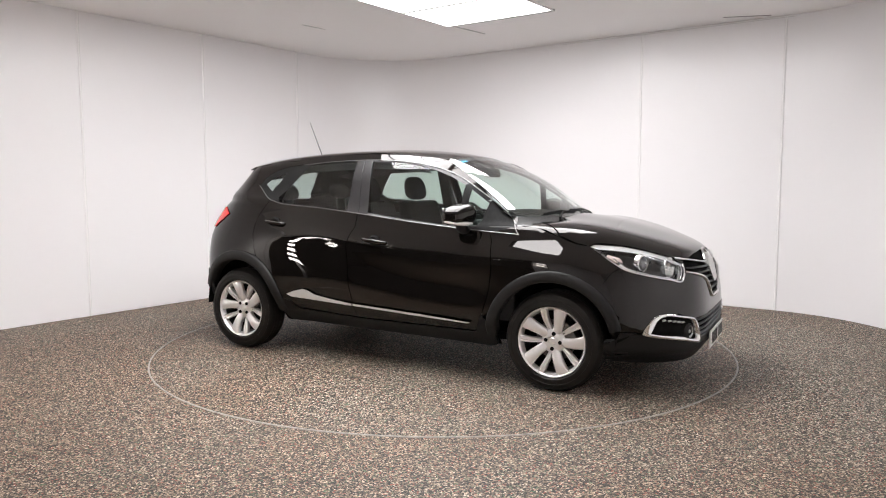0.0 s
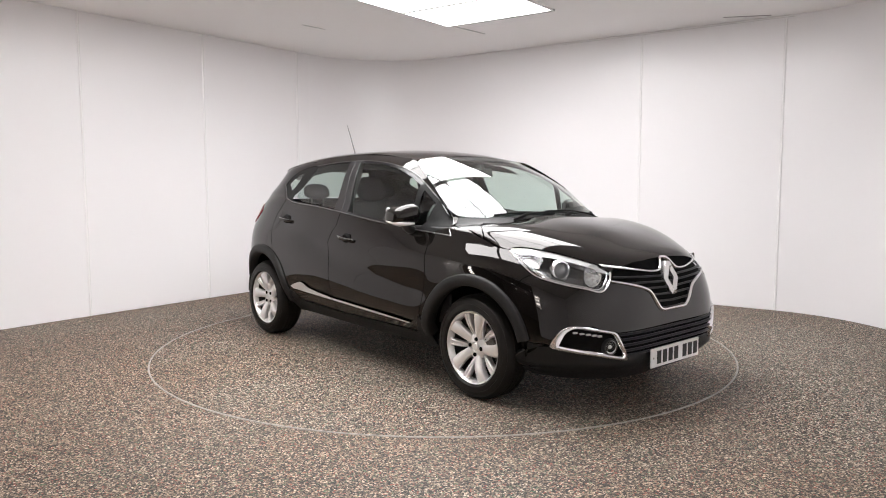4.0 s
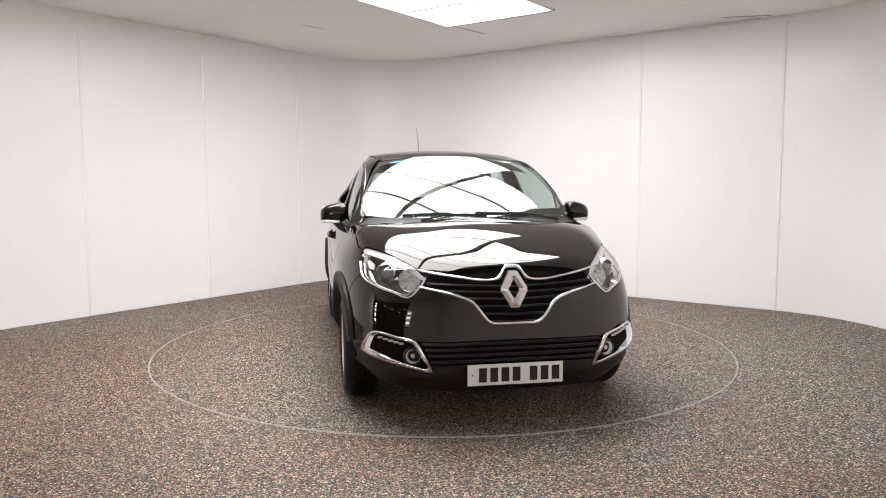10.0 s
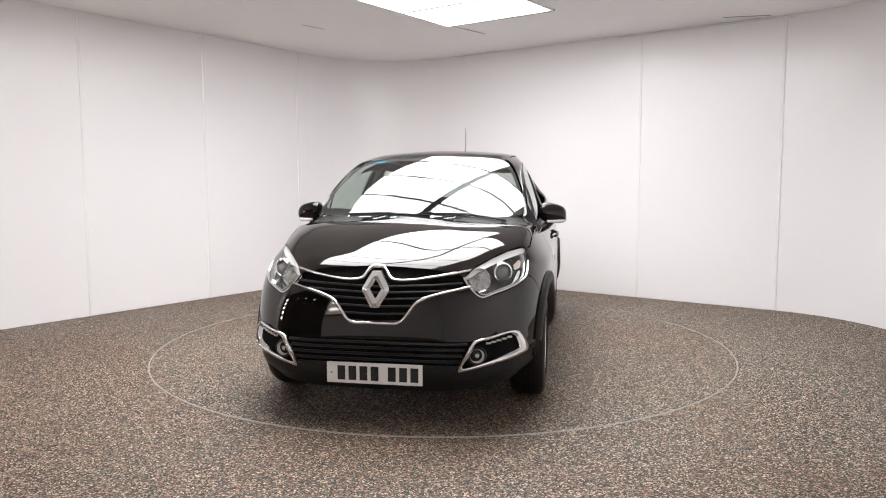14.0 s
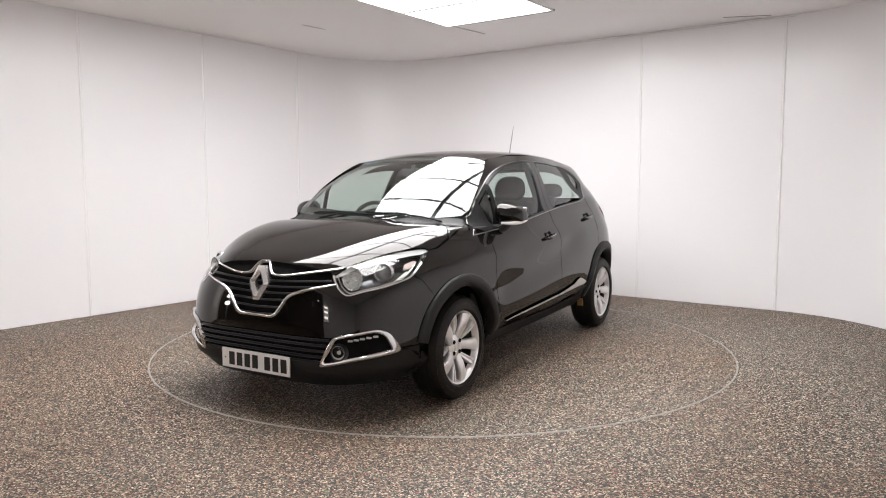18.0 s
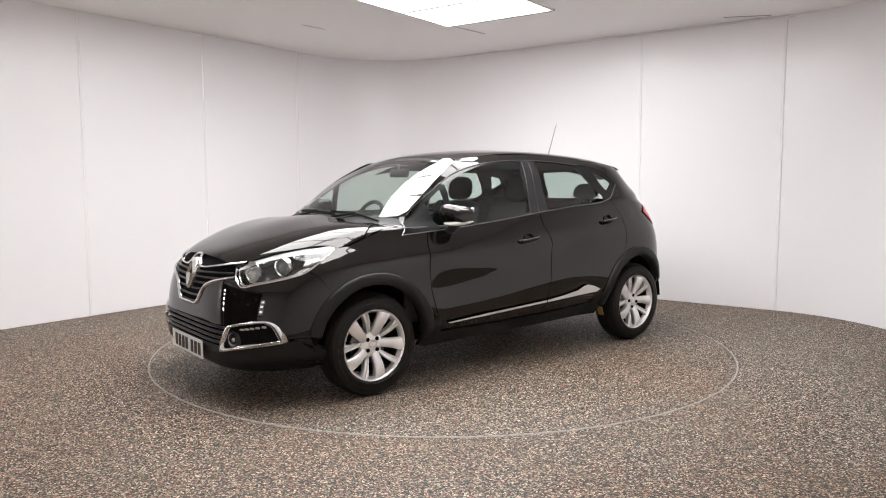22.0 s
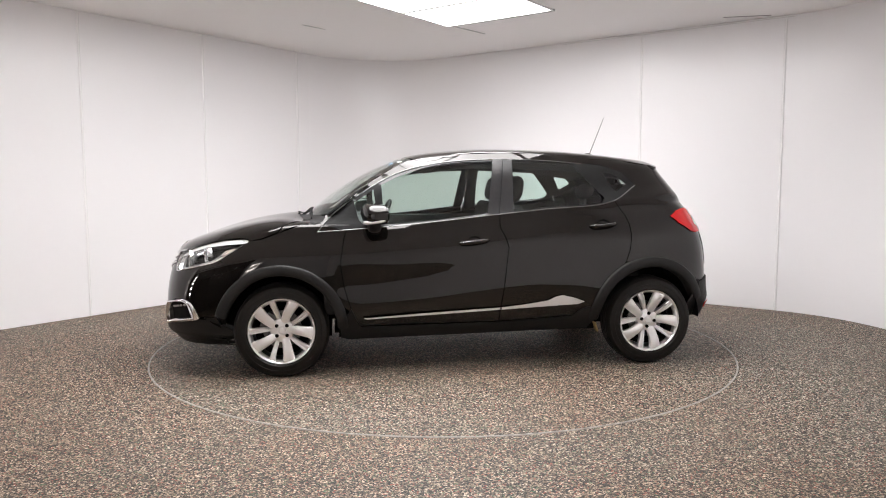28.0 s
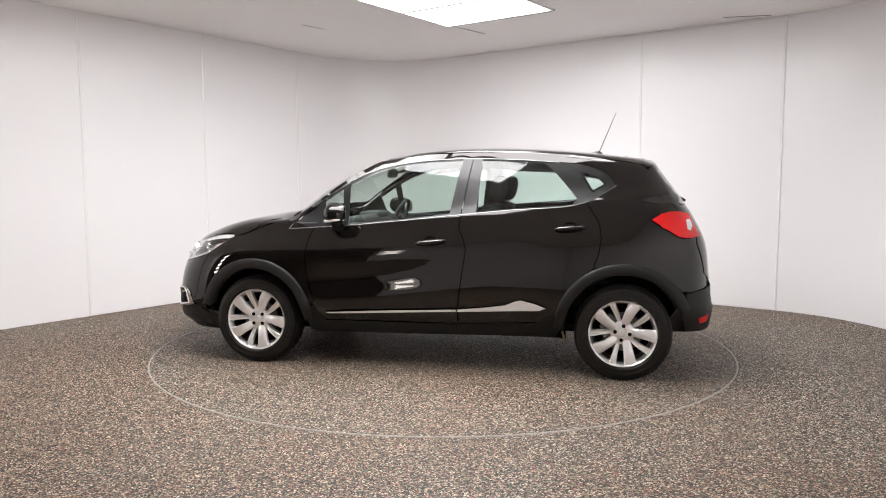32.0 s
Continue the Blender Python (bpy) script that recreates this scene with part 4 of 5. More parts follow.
    rg = [(-0.405, 1.467), (-0.66, 1.460), (-0.845, 1.447), (-0.92, 1.37), (-0.995, 1.285), (-1.065, 1.205), (-1.03, 1.168), (-0.957, 1.160), (-0.66, 1.140), (-0.380, 1.112)]
    both("rear_window", pane(rg), PANE, CAR)
    cg = [(-1.075, 1.392), (-1.14, 1.375), (-1.205, 1.345), (-1.250, 1.300), (-1.17, 1.252), (-1.155, 1.255)]
    both("rear_quarter_window", pane(cg), PANE, CAR)
    # satin frames between the panes, each piece lies round them
    sail = [(0.985, 0.986), (0.892, 1.090), (0.745, 1.203), (0.735, 1.178), (0.705, 1.06), (0.66, 1.018), (0.575, 1.024), (0.60, 1.267), (0.735, 1.178), (0.745, 1.203), (0.57, 1.312), (0.545, 1.300), (0.535, 1.10), (0.535, 1.014), (0.78, 0.998)]
    both("mirror_sail", patch(sail, "side", 0.03, -0.004), SAILMAT, CAR)
    top = [p for p in DLO_TOP if -0.27 < p[0] < 0.575]
    upper = [(0.575, 1.309)] + [(0.545, 1.300), (0.44, 1.352), (0.34, 1.389), (0.22, 1.425), (0.10, 1.447), (-0.06, 1.463), (-0.262, 1.468)] + [(-0.264, 1.480)] + top
    both("window_seal", patch(upper, "side", 0.04, -0.004), SATIN, CAR)
    low = [(0.535, 1.024), (0.14, 1.060), (-0.195, 1.100)] + [(-0.197, 1.085)] + [p for p in BELT if -0.19 < p[0] < 0.53][::-1] + [(0.535, 1.013)]
    both("window_seal", patch(low, "side", 0.04, -0.004), SATIN, CAR)
    bp1 = [(-0.262, 1.480), (-0.333, 1.482), (-0.272, 1.092), (-0.193, 1.085)]
    bp2 = [(-0.339, 1.482), (-0.405, 1.478), (-0.380, 1.103), (-0.279, 1.094)]
    both("door_post", patch(bp1, "side", 0.04, 0.001, 0.008), SATIN, CAR)
    both("door_post", patch(bp2, "side", 0.04, 0.001, 0.008), SATIN, CAR)
    top = [p for p in DLO_TOP if -1.0 < p[0] < -0.405]
    rear_frame = [(-0.405, 1.467), (-0.405, 1.480)] + sorted(top, key=lambda p: -p[0]) + [(-1.03, 1.446), (-1.035, 1.425), (-1.155, 1.225), (-1.18, 1.222), (-1.185, 1.208), (-1.125, 1.180), (-1.03, 1.158), (-0.66, 1.130), (-0.380, 1.103), (-0.380, 1.112), (-0.66, 1.140), (-0.957, 1.160), (-1.03, 1.168), (-1.065, 1.205), (-0.995, 1.285), (-0.92, 1.37), (-0.845, 1.447), (-0.66, 1.460)]
    both("rear_door_frame", patch(rear_frame, "side", 0.03, -0.003), FRAMEMAT, CAR)
    qf = [(-1.03, 1.446)] + [p for p in DLO_TOP if p[0] < -1.06][::-1] + [(-1.250, 1.300), (-1.205, 1.345), (-1.14, 1.375), (-1.075, 1.392), (-1.035, 1.425)]
    both("quarter_frame", patch(qf, "side", 0.03, -0.003), FRAMEMAT, CAR)
    qf = [(-1.321, 1.292), (-1.185, 1.208), (-1.155, 1.225), (-1.035, 1.425), (-1.075, 1.392), (-1.155, 1.255), (-1.17, 1.252), (-1.250, 1.300)]
    both("quarter_frame", patch(qf, "side", 0.03, -0.003), FRAMEMAT, CAR)
    # bright belt moulding, and over the windows a bright bar standing for a glint
    line = [skin_at(x, z, "side") for x, z in DLO_TOP if x > -1.0]
    for s in (1, -1):
        part("window_top_glint", tube([(p.x, s * (p.y + 0.002), p.z - 0.002) for p, n in line], 0.0026, 6), TRIMCHROME, CAR, smooth=True)
    for poly in ([(x, z) for x, z in BELT],):
        line = [skin_at(x, z, "side")[0] + skin_at(x, z, "side")[1] * 0.001 for x, z in poly]
        for s in (1, -1):
            part("belt_moulding", tube([(p.x, s * p.y, p.z) for p in line], 0.0030, 6), TRIMCHROME, CAR, smooth=True)

    # lower dark cladding: sill, arches, bumper lip
    sill = [(0.70, 0.332), (0.735, 0.395), (0.765, 0.465), (0.79, 0.425), (0.842, 0.335), (0.835, 0.25), (0.78, 0.232), (-0.93, 0.262), (-0.975, 0.34), (-0.922, 0.44), (-0.86, 0.42), (-0.80, 0.366), (-0.262, 0.339)]
    both("sill_cladding", patch(sill, "side", 0.05, 0.004, 0.02), PLASTIC, CAR)
    for hub, arch, lo, a0, a1 in ((HUB_F, (0.374, 0.446), 0.005, 14, 178), (HUB_R, (0.382, 0.456), 0.010, 2, 160)):
        inner = circle_line(hub, HUB_Z + lo, arch[0], a0, a1, 44)
        outer = circle_line(hub, HUB_Z + lo, arch[1], a0, a1, 44)
        both("arch_cladding", band(outer, inner, "side", 0.021, 0.05, ends=False), PLASTIC, CAR)
    # chrome strips on the doors, tapered and kicked up at the tail
    s1 = [(0.685, 0.404), (0.66, 0.396), (-0.262, 0.436), (-0.262, 0.452), (0.30, 0.428)]
    s2 = [(-0.272, 0.452), (-0.272, 0.436), (-0.83, 0.462), (-0.872, 0.480), (-0.80, 0.507), (-0.705, 0.530), (-0.66, 0.520), (-0.60, 0.492), (-0.45, 0.470)]
    a1_, b1_ = both("door_strip", patch(s1, "side", 0.03, 0.014, 0.014), SILVER, CAR, "bright metal strip")
    a2_, b2_ = both("door_strip", patch(s2, "side", 0.03, 0.014, 0.014), SILVER, CAR, "bright metal strip")
    # roof spoiler, its trailing edge bowed forward towards the ends
    bm = bmesh.new()
    rows = []
    for y in np.linspace(-0.52, 0.52, 23):
        k = abs(y) / 0.52
        tip = -1.596 + 0.012 * k ** 2 + 0.036 * k ** 6
        high = 1.472 - 0.033 * k ** 2 - 0.012 * k ** 6
        th = 0.030 * (1 - 0.8 * k ** 3)
        root_x = -1.40 - 0.04 * k ** 2
        root_z = skin_at(root_x, y, "top")[0].z
        prof = [(root_x, root_z - 0.004), (root_x * 0.5 + tip * 0.5, (root_z + high) / 2 + 0.004), (tip + 0.02, high + 0.002), (tip, high - 0.004), (tip + 0.004, high - 0.012), (tip + 0.05, high - th), (root_x - 0.03, high - th * 0.6)]
        rows.append([bm.verts.new((x, y, z)) for x, z in prof])
    for p, q in zip(rows, rows[1:]):
        for k in range(len(prof)):
            bm.faces.new((p[k], q[k], q[(k + 1) % len(prof)], p[(k + 1) % len(prof)]))
    bm.faces.new(rows[0][::-1])
    bm.faces.new(rows[-1])
    bmesh.ops.recalc_face_normals(bm, faces=bm.faces)
    part("roof_spoiler", bm, PAINT, CAR, smooth=True)
    return a, b, c, d


def fog_z(z):
    return 0.326 + (z - 0.306) * 0.80


def nose():
    # painted bumper: middle seen from the front, corners from the side
    grille_low = [(0.0, 0.570), (0.115, 0.572), (0.150, 0.590), (0.185, 0.635), (0.226, 0.686), (0.300, 0.718), (0.40, 0.742), (0.490, 0.762)]
    mid = grille_low + [(y, z - 0.004) for y, z in HL[1:4]] + [(0.640, 0.721), (0.64, 0.53), (0.60, 0.51), (0.53, 0.492), (0.505, 0.485), (0.0, 0.49)]
    m = patch(mid, "front", 0.03, 0, 0.0)
    xs = front_x(0.640, 0.63)
    # corner, seen from the front up to the fog frame and from the side beyond
    cor = [(0.640, 0.721), (0.690, 0.735), (0.758, 0.766), (0.781, 0.797), (0.787, 0.77), (0.795, 0.70), (0.80, 0.60), (0.80, 0.50), (0.795, 0.42), (0.775, 0.405), (0.768, 0.43), (0.745, 0.49), (0.725, 0.514), (0.70, 0.520), (0.64, 0.513)]
    c = patch(cor, "front", 0.02, 0, 0.0)
    edge = [front_x(0.80, z) for z in (0.60, 0.50)]
    side = [(front_x(0.781, 0.797) + 0.01, 0.795), (front_x(0.787, 0.77) + 0.012, 0.77), (front_x(0.795, 0.70) + 0.012, 0.70), (edge[0] + 0.012, 0.60), (edge[1] + 0.012, 0.50), (front_x(0.795, 0.42) + 0.01, 0.42), (1.655, 0.42)]
    side += [p for p in ARCH_F if p[0] > 1.505 and p[1] > 0.42] + [(1.505, 0.662), (1.55, 0.705), (1.592, 0.770)]
    s = patch(side, "side", 0.03, -0.0015, 0.0)
    lay("bumper", joined(m, flip(m), c, flip(c), s, flip(s)), PAINT, CAR)
    # lower lip in dark plastic
    lip = [(0.0, 0.352), (0.0, 0.192), (0.80, 0.21), (0.81, 0.40), (0.775, 0.405), (0.70, 0.382), (0.46, 0.335), (0.435, 0.338), (0.42, 0.352)]
    l1 = patch(lip, "front", 0.03, 0.0, 0.0)
    ls = [(front_x(0.80, 0.41), 0.412), (front_x(0.80, 0.3), 0.30), (front_x(0.79, 0.21), 0.21), (1.598, 0.215), (1.612, 0.30), (1.655, 0.415)]
    l2 = patch(ls, "side", 0.03, 0.0, 0.03)
    roll = lambda p: 0.020 * math.exp(-((p.z - 0.305) / 0.035) ** 2) * (0.35 + 0.65 * ramp(abs(p.y), 0.26, 0.40))
    l1, l2 = relift(l1, roll), relift(l2, roll)
    lay("bumper_lip", joined(l1, flip(l1), l2, flip(l2)), PLASTIC, CAR, "matt dark plastic bumper lip")
    # lower grille: recess and bars
    lg = [(0.0, 0.492), (0.505, 0.492), (0.475, 0.42), (0.435, 0.318), (0.0, 0.318)]
    g = patch(lg, "front", 0.04, -0.035, 0.0)
    lay("lower_grille", joined(g, flip(g)), LINER, CAR)
    for z in (0.470, 0.440, 0.408, 0.376, 0.346):
        w = spread(z, (0.318, 0.492), (0.43, 0.50))
        pts = [skin_at(y, z, "front")[0] + Vector((-0.008, 0, 0)) for y in np.linspace(-w, w, 21)]
        part("grille_bar", tube(pts, 0.0075, 6, flat=1.6), SATIN, CAR, smooth=True)
    # upper grille between the lamps: recess, bars, chrome wings
    top = [(0.0, 0.872), (0.035, 0.870), (0.07, 0.842), (0.11, 0.808), (0.22, 0.808), (0.35, 0.822), (0.49, 0.846)]
    ug = grille_low + [(0.462, 0.806)] + top[::-1]
    g = patch(ug, "front", 0.03, -0.028, 0.0)
    lay("upper_grille", joined(g, flip(g)), LINER, CAR)
    for z in (0.600, 0.640, 0.680, 0.718, 0.752, 0.784):
        w = spread(z, (0.57, 0.60, 0.635, 0.686, 0.718, 0.742, 0.80), (0.11, 0.15, 0.18, 0.22, 0.29, 0.39, 0.48))
        pts = [skin_at(y, z - 0.02 * (1 - (abs(y) / 0.5)), "front")[0] + Vector((-0.006, 0, 0)) for y in np.linspace(-w, w, 17)]
        part("grille_bar", tube(pts, 0.006, 6, flat=1.5), SATIN, CAR, smooth=True)
    lo = smooth2([(0.0, 0.566), (0.060, 0.566), (0.118, 0.567), (0.156, 0.586), (0.192, 0.631), (0.232, 0.681), (0.305, 0.713), (0.40, 0.738), (0.492, 0.757)], 4)
    hi = smooth2([(0.0, 0.583), (0.058, 0.583), (0.110, 0.584), (0.144, 0.600), (0.178, 0.643), (0.222, 0.696), (0.298, 0.728), (0.40, 0.751), (0.490, 0.767)], 4)
    strip = band(hi, lo, "front", 0.010, 0.014, ends=False, roll=0.9)
    lay("grille_chrome", joined(strip, flip(strip)), CHROME, CAR, "chrome wing moulding under the grille")
    edge = [(0.0, 0.872), (0.030, 0.871), (0.052, 0.853), (0.078, 0.820), (0.108, 0.806), (0.185, 0.805), (0.30, 0.820), (0.40, 0.834), (0.492, 0.848)]
    hi = smooth2(edge, 4)
    lo = smooth2([(y * (0.88 if y < 0.09 else 0.985), z - (0.009 if y < 0.06 else 0.011)) for y, z in edge], 4)
    up = band(hi, lo, "front", 0.010, 0.014, ends=False, roll=0.9)
    lay("bonnet_chrome", joined(up, flip(up)), CHROME, CAR, "chrome moulding along the bonnet edge")
    # lozenge emblem, plain facets
    bm = bmesh.new()
    cz, cy = 0.752, 0.0
    oh, ow, ih, iw = 0.095, 0.073, 0.046, 0.030
    xo = 2.044
    shape_o = [(-0.022, oh), (-ow, 0.008), (-ow, -0.008), (-0.022, -oh), (0.022, -oh), (ow, -0.008), (ow, 0.008), (0.022, oh)]
    shape_m = [(-0.012, 0.070), (-0.051, 0.004), (-0.051, -0.004), (-0.012, -0.070), (0.012, -0.070), (0.051, -0.004), (0.051, 0.004), (0.012, 0.070)]
    shape_i = [(-0.003, ih), (-iw, 0.002), (-iw, -0.002), (-0.003, -ih), (0.003, -ih), (iw, -0.002), (iw, 0.002), (0.003, ih)]
    loops = [[bm.verts.new((xo + dx - 0.27 * z, cy + y, cz + z)) for y, z in sh] for sh, dx in ((shape_o, -0.03), (shape_o, 0.0), (shape_m, 0.014), (shape_i, 0.0), (shape_i, -0.03))]
    for r, q in zip(loops, loops[1:]):
        for k in range(8):
            bm.faces.new((r[k], r[(k + 1) % 8], q[(k + 1) % 8], q[k]))
    bmesh.ops.recalc_face_normals(bm, faces=bm.faces)
    part("emblem", bm, BADGE, CAR, "chrome lozenge badge")
    # fog lamp frames
    ring_o = [(0.437, 0.314), (0.456, 0.306), (0.610, 0.348), (0.765, 0.392), (0.788, 0.425), (0.757, 0.520), (0.725, 0.552), (0.690, 0.556), (0.620, 0.538), (0.545, 0.518), (0.515, 0.498), (0.475, 0.405)]
    ring_i = [(0.466, 0.330), (0.610, 0.371), (0.752, 0.412), (0.762, 0.430), (0.738, 0.508), (0.712, 0.534), (0.690, 0.537), (0.620, 0.518), (0.556, 0.501), (0.532, 0.486), (0.500, 0.410)]
    ring_o, ring_i = ([(y, fog_z(z)) for y, z in ring] for ring in (ring_o, ring_i))
    ro = even([tuple(p) for p in curve_through(ring_o, 6, True)], 64)
    ri = even([tuple(p) for p in curve_through(ring_i, 6, True)], 64)
    st = min(range(64), key=lambda k: math.hypot(ri[k][0] - ro[0][0], ri[k][1] - ro[0][1]))
    ri = ri[st:] + ri[:st]
    for side in (1, -1):
        d = band(ro, ri, "front", 0.014, 0.03, roll=0.8)
        d = d if side > 0 else flip(d)
        fr = lay("fog_lamp_frame", d, CHROME, CAR, "chrome frame round the fog lamp")
        r = patch(ri, "front", 0.04, -0.035, 0.0)
        lay("recess", r if side > 0 else flip(r), SATIN, fr, "black plastic recess")
        p, nn = skin_at(0.540, 0.405, "front")
        M = Matrix.Translation((p.x - 0.014, side * p.y, p.z)) @ Matrix.Rotation(radians(12 * side), 4, "Z")
        for nm, prof, mt, lb in (("fog_lamp_cup", [(0.038, 0.004), (0.035, -0.004), (0.026, -0.014), (0.012, -0.020), (0.0, -0.021)], SILVER, "bright fog lamp bowl"),
                                 ("fog_lamp_ring", [(0.038, 0.004), (0.041, 0.007), (0.047, 0.003), (0.056, -0.03)], SATIN, ""),
                                 ("fog_lamp_bulb", [(0.013, -0.018), (0.013, -0.006), (0.008, 0.001), (0.0, 0.003)], CLEAR, ""),
                                 ("fog_lamp_lens", [(0.039, 0.004), (0.026, 0.011), (0.0, 0.014)], LENS, "clear round fog lamp lens")):
            bm = lathe(prof, 28, "x")
            bmesh.ops.transform(bm, matrix=M, verts=bm.verts)
            part(nm, bm, mt, fr, lb, smooth=True)
        for k in range(5):
            p, nn = skin_at(0.595 + 0.026 * k, 0.468 + 0.005 * k, "front")
            bm = bmesh.new()
            box(bm, (p.x - 0.018, side * p.y, p.z), (0.012, 0.0265, 0.010), Matrix.Rotation(radians(20 * side), 4, "Z"), 0.002)
            part("daytime_led", bm, LEDGREY, fr)


def headlamps():
    for side in (1, -1):
        def put(name, data, material, label=""):
            return lay(name, data if side > 0 else flip(data), material, lens, label)

        def place(bm, y, z, deep, turn=0.5):
            p, n = skin_at(y, z, "front")
            ang = math.atan2(n.y, n.x) * turn
            bmesh.ops.transform(bm, matrix=Matrix.Translation((p.x - deep, side * (p.y - deep * 0.4), p.z)) @ Matrix.Rotation(side * ang, 4, "Z"), verts=bm.verts)
            return bm
        d = patch(HL, "front", 0.02, 0.001, 0.0)
        lens = lay("headlamp", d if side > 0 else flip(d), LENS, CAR, "clear headlamp with chrome reflectors")
        put("housing", patch(HL, "front", 0.03, -0.085, 0.0), LAMPDARK)
        # walls of the housing, stepped in bright and dark
        edge = even(HL, 44)
        inner = [(0.632 + (y - 0.632) * 0.93, 0.815 + (z - 0.815) * 0.93) for y, z in edge]
        put("bezel", band(edge, inner, "front", -0.022, 0.075, roll=0.5), CHROME, "silver bezel inside the lamp")
        # bright rim lines at the lower and outer edge
        low = smooth2(HL[0:8], 4)
        for inset, rad in ((0.0, 0.0068), (0.024, 0.0034)):
            pts = [skin_at(0.632 + (y - 0.632) * (1 - inset * 5), 0.815 + (z - 0.815) * (1 - inset * 5), "front") for y, z in low]
            part("rim", tube([(p.x - 0.006 * n.x, side * (p.y - 0.006 * n.y), p.z + 0.003) for p, n in pts], rad, 6), CHROME, lens, smooth=True)
        # bright brow along the upper edge
        brow = HL[8:] + [HL[0]] + [(0.478, 0.802), (0.52, 0.830), (0.585, 0.862), (0.66, 0.890), (0.72, 0.904), (0.748, 0.908)]
        put("brow", patch(brow, "front", 0.02, -0.010, 0.006), SILVER, "bright chrome brow")
        # faceted reflector bowl inboard
        bm = lathe([(0.066, 0.004), (0.062, 0.0), (0.054, -0.018), (0.036, -0.038), (0.018, -0.048), (0.0, -0.050)], 12, "x")
        bmesh.ops.scale(bm, vec=(1, 0.92, 1.0), verts=bm.verts)
        part("reflector", place(bm, 0.548, 0.790, 0.030), REFLECTOR, lens)
        part("bulb", place(lathe([(0.011, -0.045), (0.011, -0.018), (0.007, -0.010), (0.0, -0.008)], 16, "x"), 0.548, 0.790, 0.030), CLEAR, lens, smooth=True)
        # projector: dark ball lens in a broad chrome ring
        part("projector", place(lathe([(0.040, -0.012), (0.036, -0.002), (0.026, 0.010), (0.012, 0.016), (0.0, 0.018)], 32, "x"), 0.662, 0.818, 0.040), PROJ, lens, "grey projector lens", smooth=True)
        part("ring", place(lathe([(0.040, -0.014), (0.041, 0.004), (0.046, 0.011), (0.053, 0.010), (0.057, 0.002), (0.058, -0.02)], 36, "x"), 0.662, 0.818, 0.040), CHROME, lens, smooth=True)
        # the pale indicator outboard
        ind = [(0.718, 0.872), (0.738, 0.890), (0.752, 0.880), (0.750, 0.850), (0.730, 0.846)]
        put("indicator", patch(ind, "front", 0.02, -0.030, 0.012), PINK, "pale amber indicator")
        wedge = [(0.722, 0.772), (0.752, 0.795), (0.760, 0.832), (0.745, 0.838), (0.735, 0.808)]
        put("side_reflector", patch(wedge, "front", 0.02, -0.035, 0.012), CLEAR, "clear corner reflector")


def tail():
    # rear bumper, dark lower part and tail lamps
    rb = [(0.0, 0.61), (0.55, 0.61), (0.70, 0.60), (0.78, 0.585), (0.80, 0.40), (0.79, 0.335), (0.60, 0.31), (0.0, 0.30)]
    r = patch(rb, "rear", 0.04, 0.007, 0.0)
    sd = [p for p in ARCH_R if p[0] < -1.6 and 0.40 < p[1] < 0.60][::1] + [(-1.775, 0.385), (-1.80, 0.345), (-1.90, 0.335), (skin_at(0.80, 0.4, "rear")[0].x, 0.40), (skin_at(0.78, 0.585, "rear")[0].x, 0.598)]
    s = patch(sd, "side", 0.03, 0.007, 0.01)
    lay("rear_bumper", joined(r, flip(r), s, flip(s)), PLASTIC, CAR, "matt dark plastic rear bumper")
    tl = [(-1.545, 1.066), (-1.60, 1.098), (-1.645, 1.115), (-1.72, 1.118), (-1.80, 1.10), (-1.825, 1.05), (-1.825, 0.97), (-1.775, 0.945), (-1.72, 0.955), (-1.63, 1.010)]
    for side in (1, -1):
        d = joined(patch(tl, "side", 0.02, 0.007, 0.0), patch([(0.56, 1.095), (0.66, 1.112), (0.735, 1.105), (0.78, 1.02), (0.76, 0.965), (0.70, 0.945), (0.58, 0.955)], "rear", 0.02, 0.0065, 0.0))
        lamp = lay("tail_lamp", d if side > 0 else flip(d), RED, CAR, "red tail lamp wrapped round the corner")
        w = patch([(-1.772, 1.06), (-1.80, 1.062), (-1.815, 1.02), (-1.80, 0.990), (-1.778, 1.0)], "side", 0.02, 0.0095, 0.0)
        lay("reversing_lens", w if side > 0 else flip(w), CLEAR, lamp, "clear reversing lens")
        k = patch([(-1.86, 0.420), (-1.93, 0.43), (-1.93, 0.385), (-1.87, 0.38)], "side", 0.02, 0.016, 0.004)
        lay("rear_reflector", k if side > 0 else flip(k), RED, CAR, "small red reflector")
    bm = bmesh.new()
    box(bm, (-1.80, 0.0, 1.20), (0.10, 0.035, 0.02), Matrix.Rotation(radians(-30), 4, "Y"), 0.006)
    part("rear_wiper", bm, PLASTIC, CAR)


